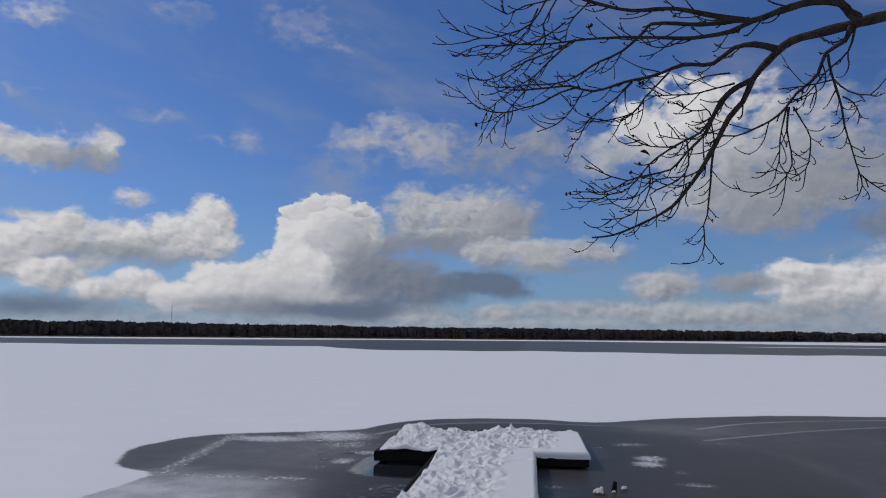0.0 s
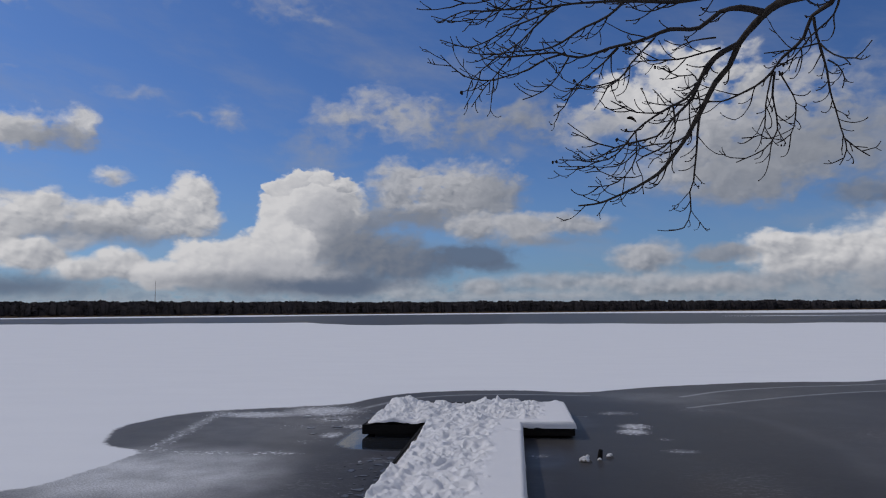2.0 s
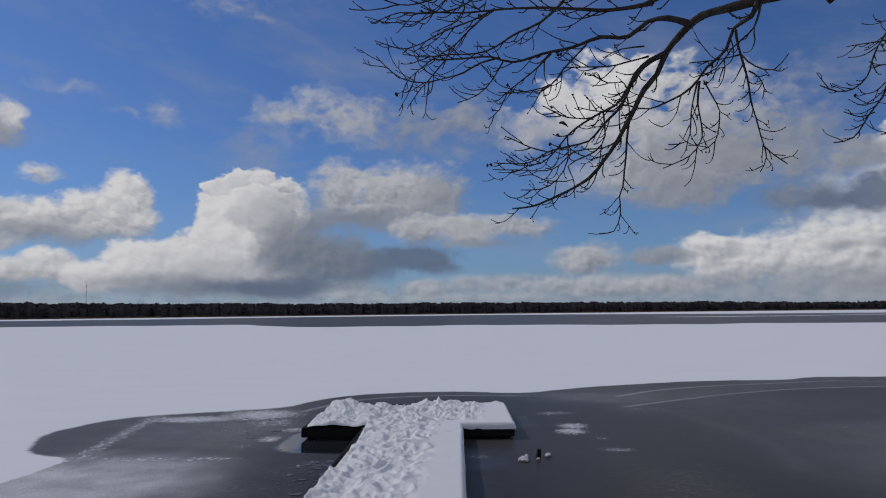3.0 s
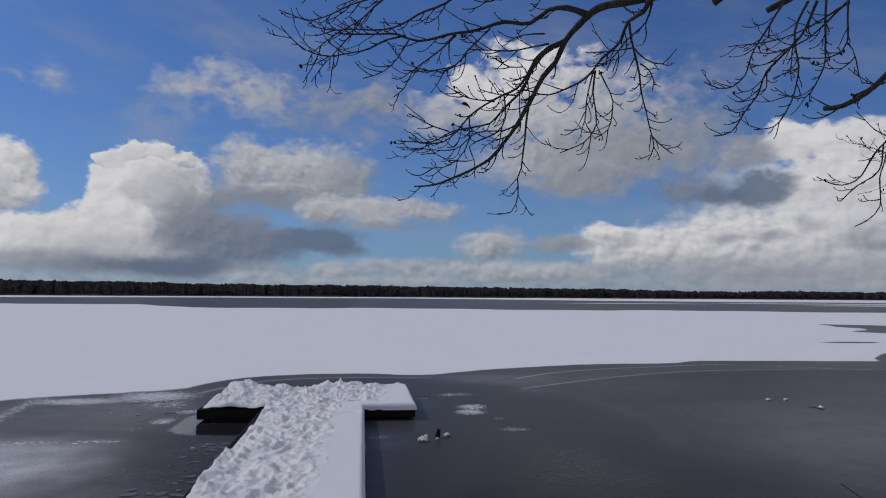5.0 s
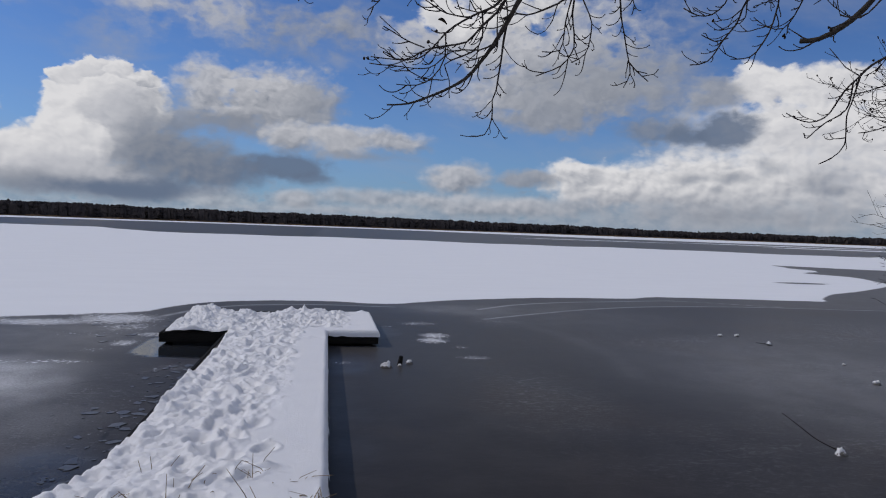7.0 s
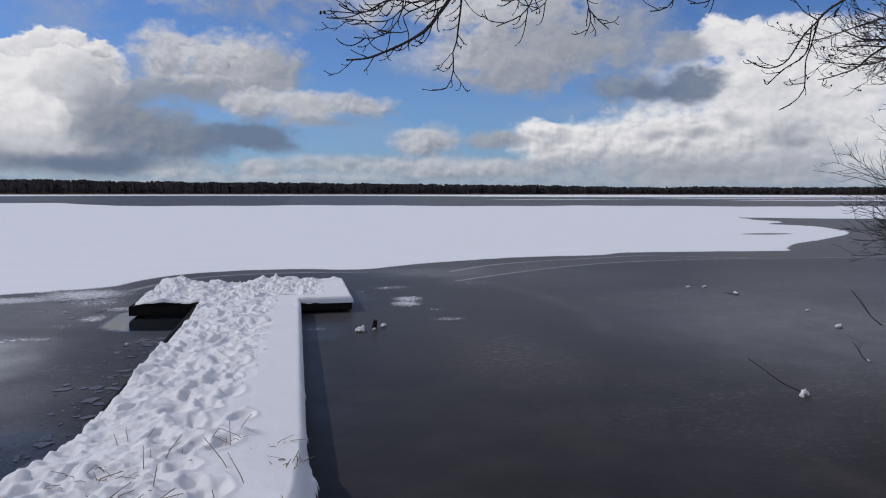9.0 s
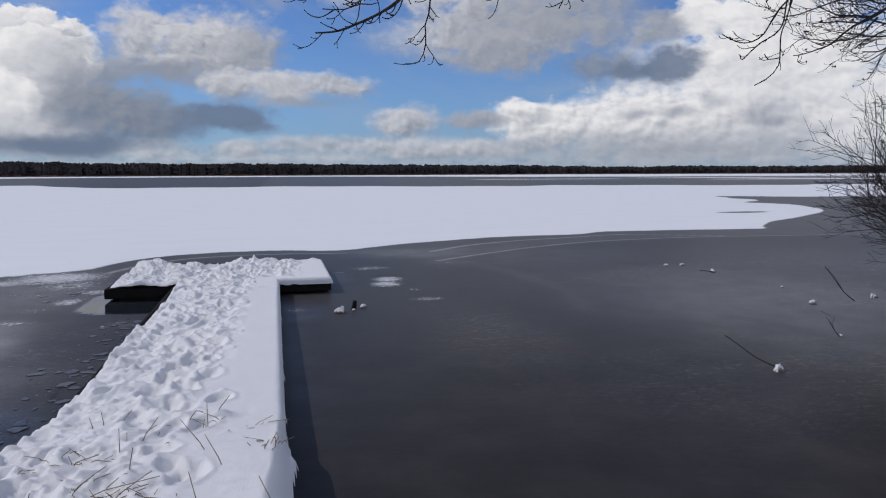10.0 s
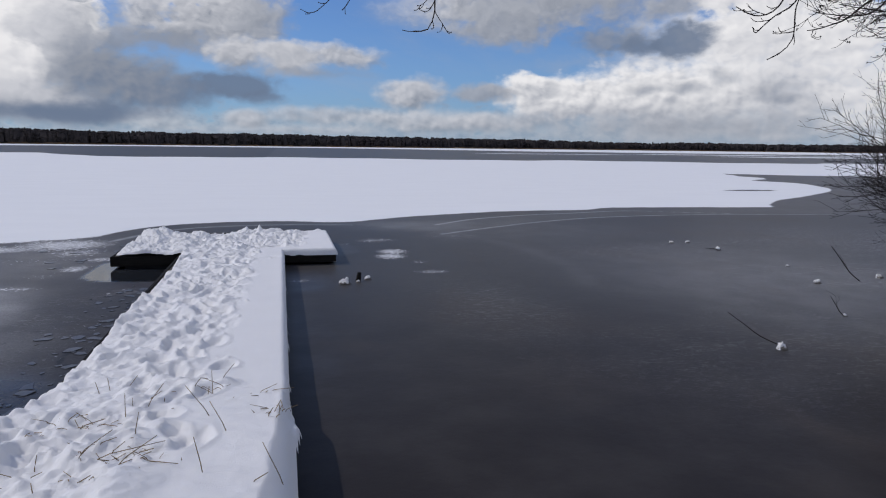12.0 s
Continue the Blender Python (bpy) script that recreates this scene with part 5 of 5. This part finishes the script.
# ---------------- shrubs ----------------
def shrub(name, at, label, seed, stems, height, spread, lean, mat, r=0.012, density=1.0):
    rng = random.Random(seed)
    ob = thing(name, at, label, "shrub")
    fine = Tubes()

    def grow(p, w, long, rad, level):
        line, q = [p], p
        n = max(4, int(long / 0.09))
        for i in range(n):
            w = (w + Vector((rng.uniform(-1, 1), rng.uniform(-1, 1), rng.uniform(-0.7, 1.0))) * 0.10).normalized()
            q = q + w * (long / n)
            line.append(q)
            if level < 3 and i > n * 0.2 and rng.random() < (0.34 if level else 0.5) * density:
                side = w.cross(Vector((rng.uniform(-1, 1), rng.uniform(-1, 1), rng.uniform(-1, 1)))).normalized()
                grow(q, w + side * rng.uniform(0.5, 0.9), long * rng.uniform(0.3, 0.55) * (1 - 0.3 * i / n), rad * 0.55, level + 1)
        if level == 0:
            t = Tubes()
            t.add(line, rad, rad * 0.35, 6, 0.1)
            t.ob("stem", mat, ob)
        else:
            fine.add(line, max(rad, 0.0035), max(rad * 0.5, 0.0026), 4)

    for i in range(stems):
        a = rng.uniform(0, 6.28)
        w = Vector((math.cos(a) * spread + lean[0], math.sin(a) * spread + lean[1], 1.0)).normalized()
        grow(Vector((math.cos(a) * 0.15, math.sin(a) * 0.15, 0)), w, height * rng.uniform(0.6, 1.0), r * rng.uniform(0.7, 1.2), 0)
    tagged(fine.ob("twigs", mat, ob), kind="stuff")
    return ob


shrub("willow_shrub", (14.5, 12.2, 0.05), "tall bare willow shrub with dark fine twigs on the shore", 8, 34, 4.2, 0.40, (-0.62, 0.1), TWIG, 0.013, 1.25)
shrub("willow_shrub", (15.4, 13.4, 0.05), "low bare willow shrub leaning over the ice", 9, 22, 2.9, 0.60, (-0.3, 0.2), TWIG, 0.010, 1.0)
shrub("bramble", (6.6, 4.9, 0.3), "few reddish bare shoots at the water's edge", 10, 5, 1.0, 0.5, (-0.5, 0.5), RED_TWIG, 0.006, 0.6)


# ---------------- lumps on the ice ----------------
def lump_mesh(seed, rx, ry, rz, rough=0.25):
    bm = bmesh.new()
    bmesh.ops.create_icosphere(bm, subdivisions=3, radius=1.0)
    for v in bm.verts:
        k = 1 + rough * noise.noise(v.co * 1.7 + Vector((seed * 3.1, 0, 0))) + rough * 0.5 * noise.noise(v.co * 4.1 + Vector((0, seed * 2.3, 0)))
        v.co = Vector((v.co.x * rx * k, v.co.y * ry * k, max(v.co.z, -0.35) * rz * k))
    return bm


def stone(x, y, size, seed, label, bare=True):
    ob = thing("stone", (x, y, 0), label, "stone", "stones in the ice")
    part("boulder", lump_mesh(seed, size, size * 0.8, size * 0.55), STONE, ob, smooth=True)
    cap = part("snow_cap", lump_mesh(seed + 5, size * 0.72, size * 0.6, size * 0.75, 0.9), SNOW, ob, "white snow cap", smooth=True)
    cap.location = (-0.01, 0.01, size * 0.28)
    return ob


def stick(x, y, z, dx, dy, dz, r, label, seed, twiggy=False):
    rng = random.Random(seed)
    ob = thing("stick", (x, y, z), label, "stick")
    t = Tubes()
    line = spline([(0, 0, 0), (dx * 0.35, dy * 0.35, dz * 0.25), (dx * 0.7, dy * 0.7, dz * 0.66), (dx, dy, dz)], 0.05)
    t.add(line, r, r * 0.5, 6, 0.15)
    if twiggy:
        for k in (0.35, 0.55, 0.75):
            p = line[int(k * (len(line) - 1))]
            t.add([p, p + Vector((rng.uniform(-0.1, 0.1), 0.02, 0.12)), p + Vector((rng.uniform(-0.2, 0.2), 0.03, 0.22))], r * 0.5, r * 0.3, 5)
    t.ob("stem", TWIG, ob)


stone(7.50, 9.95, 0.085, 1, "small stone in the ice under a snow crust")
stick(7.46, 10.0, 0.06, -0.62, 0.30, 0.42, 0.009, "thin dark stick leaning out of the ice", 1)
stone(11.70, 14.15, 0.075, 2, "snow-capped stone frozen in grey ice")
stone(12.02, 20.5, 0.07, 3, "snow-capped stone frozen in grey ice")
stone(12.55, 20.5, 0.065, 4, "snow-capped stone frozen in grey ice")
stone(12.55, 18.95, 0.08, 5, "low stone with snow and a dark branch stub")
stick(12.5, 18.9, 0.04, -0.4, 0.0, 0.04, 0.012, "dark branch stub lying on the ice", 2)
stick(9.95, 11.5, 0.0, -0.22, 0.1, 0.34, 0.008, "short dark twig standing in the ice", 3, True)
stone(9.98, 11.5, 0.035, 6, "small frosted clod on the ice")
stick(12.85, 14.25, 0.0, -0.55, 0.3, 0.75, 0.012, "dark bent stick standing in the ice", 4, True)
stone(13.25, 13.6, 0.06, 7, "snow-dusted clod on the ice")
stone(13.6, 14.5, 0.09, 8, "flat snow-dusted stone on the ice")
stone(12.6, 16.2, 0.04, 9, "small frosted clod on the ice")
stone(1.84, 15.72, 0.11, 10, "flat stone under smooth white snow beside the jetty")
stone(2.12, 15.84, 0.05, 11, "small snow-covered stone beside the jetty")
stone(2.36, 16.15, 0.075, 12, "rounded stone with a white snow cap")
post = thing("post_stub", (2.14, 15.98, 0), "short black post stub sticking out of the ice", "post")
bm = bmesh.new()
bmesh.ops.create_cone(bm, cap_ends=True, segments=12, radius1=0.055, radius2=0.04, depth=0.20, matrix=pose(0, 0, 0.09, 6, 8, 0))
part("stub", bm, WOOD, post, smooth=False)


# ---------------- dry reeds on the drift ----------------
def reed(x, y, z, turn, lean, long, bent, r):
    ob = thing("reed_stalk", (x, y, z), "dry straw-coloured reed stalk sticking out of the snow", "reed", "dry reeds")
    d = Vector((math.cos(turn) * math.sin(lean), math.sin(turn) * math.sin(lean), math.cos(lean)))
    pts = [Vector((0, 0, -0.03)), d * long * 0.5, d * long]
    if bent:
        pts[2] = pts[1] + Vector((math.cos(turn + 0.4) * 0.9, math.sin(turn + 0.4) * 0.9, -0.35)) * long * 0.5
    t = Tubes()
    t.add([pts[0], pts[1] * 0.5, pts[1], (pts[1] + pts[2]) / 2, pts[2]], r, r * 0.7, 5)
    t.ob("stalk", REED, ob)


_cover = bpy.data.objects["snow_cover"].data
_co = np.empty(len(_cover.vertices) * 3)
_cover.vertices.foreach_get("co", _co)
_co = _co.reshape(-1, 3)


def snow_top(x, y):
    k = np.argmin((_co[:, 0] - x) ** 2 + (_co[:, 1] - y) ** 2)
    return float(_co[k, 2])


def build_reeds():
    rng = random.Random(12)
    # tufts half buried in the drift
    for cx, cy, sx, sy, n in ((-1.0, 7.65, 0.16, 0.12, 20), (-0.62, 6.75, 0.20, 0.14, 34), (0.5, 7.55, 0.07, 0.1, 16), (-0.02, 8.3, 0.06, 0.05, 7), (-0.55, 7.9, 0.25, 0.18, 9), (0.35, 8.05, 0.1, 0.05, 5), (-1.7, 7.2, 0.35, 0.3, 8), (-1.4, 6.7, 0.4, 0.3, 8)):
        for i in range(n):
            x, y = cx + rng.gauss(0, sx), cy + rng.gauss(0, sy)
            if x > 0.6 or y < 6.0:
                continue
            reed(x, y, snow_top(x, y), rng.uniform(0, 6.28), rng.choice((0.9, 1.2, 1.35, 1.45)) + rng.uniform(-0.2, 0.06), rng.choice((0.05, 0.08, 0.12, 0.18)) * rng.uniform(0.7, 1.3), rng.random() < 0.25, rng.uniform(0.0025, 0.0045))
    # single stalks, lying
    for x, y, turn, long in ((-1.18, 8.57, -47, 0.17), (-1.24, 8.14, -44, 0.2), (-0.52, 8.35, -17, 0.14), (0.45, 8.15, -20, 0.26), (-1.1, 7.7, -45, 0.2), (-1.43, 7.64, -31, 0.15), (-1.4, 7.42, -34, 0.1), (-1.14, 6.68, 40, 0.1), (-0.75, 6.93, 25, 0.14),
                             (-0.85, 6.77, 60, 0.36), (-0.55, 6.56, 55, 0.4), (-0.57, 6.81, -40, 0.6), (-0.76, 6.79, 4, 0.51), (-0.82, 6.45, 26, 0.55), (0.38, 6.05, 38, 0.14), (-0.92, 7.66, -45, 0.28)):
        reed(x, y, snow_top(x, y), radians(turn), 1.42, long, False, 0.004)
    # and standing
    for x, y, turn, lean, long in ((-1.12, 8.6, 130, 0.6, 0.13), (-1.05, 8.7, 120, 0.5, 0.13), (-0.91, 8.7, 40, 0.8, 0.18), (-0.01, 8.68, 40, 0.9, 0.2), (-0.04, 8.1, 100, 0.1, 0.22), (0.0, 7.5, 150, 0.8, 0.34), (0.16, 7.1, 140, 0.7, 0.28), (-1.17, 6.9, 60, 0.3, 0.12),
                                   (-0.72, 7.75, 90, 0.1, 0.2), (-0.5, 7.0, 70, 0.4, 0.17), (0.06, 6.3, 130, 0.4, 0.25), (0.6, 6.2, 140, 0.6, 0.34)):
        reed(x, y, snow_top(x, y), radians(turn), lean, long, False, 0.004)
    reed(-0.24, 8.3, snow_top(-0.24, 8.3), 0.7, 0.9, 0.24, True, 0.0042)


build_reeds()


# ---------------- broken ice beside the jetty, rime on its edge ----------------
ICE = make_plain("broken_ice", (0.026, 0.026, 0.027), (0.072, 0.071, 0.072), 9.0, 0.30, 0.3, 0.3, (1, 1, 1), 0.25)


def ice_plate(x, y, size, seed):
    rng = random.Random(seed)
    n = rng.randint(4, 6)
    bm = bmesh.new()
    ring = []
    for k in range(n):
        a = 6.283 * (k + rng.uniform(-0.3, 0.3)) / n
        ring.append(bm.verts.new((math.cos(a) * size * rng.uniform(0.7, 1.2), math.sin(a) * size * rng.uniform(0.5, 0.9), 0)))
    face = bm.faces.new(ring)
    up = bmesh.ops.extrude_face_region(bm, geom=[face])
    bmesh.ops.translate(bm, verts=[v for v in up["geom"] if isinstance(v, bmesh.types.BMVert)], vec=(0, 0, 0.006))
    bmesh.ops.recalc_face_normals(bm, faces=bm.faces)
    ob = part("ice_plate", bm, ICE)
    ob.matrix_basis = pose(x, y, 0.0 + size * 0.02, rng.uniform(-2, 2), rng.uniform(-2, 2), rng.uniform(0, 360))
    tagged(ob, "thin broken plate of grey ice beside the jetty", "ice plate", "broken ice plates")


def build_ice_plates():
    rng = random.Random(77)
    for i in range(130):
        y = rng.uniform(8.4, 16.2)
        x = -1.75 - abs(rng.gauss(0, 0.42)) - 0.05 * max(0, 11 - y)
        ice_plate(x, y, rng.choice((0.03, 0.04, 0.05, 0.07, 0.12)) * rng.uniform(0.8, 1.2), 300 + i)
    for i in range(14):
        ice_plate(rng.uniform(-5.5, -3.3), rng.uniform(18.0, 22.3), rng.uniform(0.05, 0.16), 500 + i)


build_ice_plates()


def build_rime():
    """Fringe of small icicles and rime along the untrodden edge of the jetty's snow."""
    rng = random.Random(31)
    t = Tubes()
    for i in range(420):
        y = rng.uniform(6.6, 11.5) if i < 330 else rng.uniform(11.5, 17.2)
        x = 0.625 + rng.uniform(0.0, 0.02)
        z = DECK + rng.uniform(-0.02, 0.06)
        t.add([Vector((x, y, z)), Vector((x + rng.uniform(0, 0.02), y + rng.uniform(-0.02, 0.02), z - rng.uniform(0.04, 0.14)))], rng.uniform(0.003, 0.008), 0.0012, 4)
    tagged(t.ob("rime_fringe", SNOW), "white rime and small icicles along the jetty edge", "rime", kind="stuff")


build_rime()
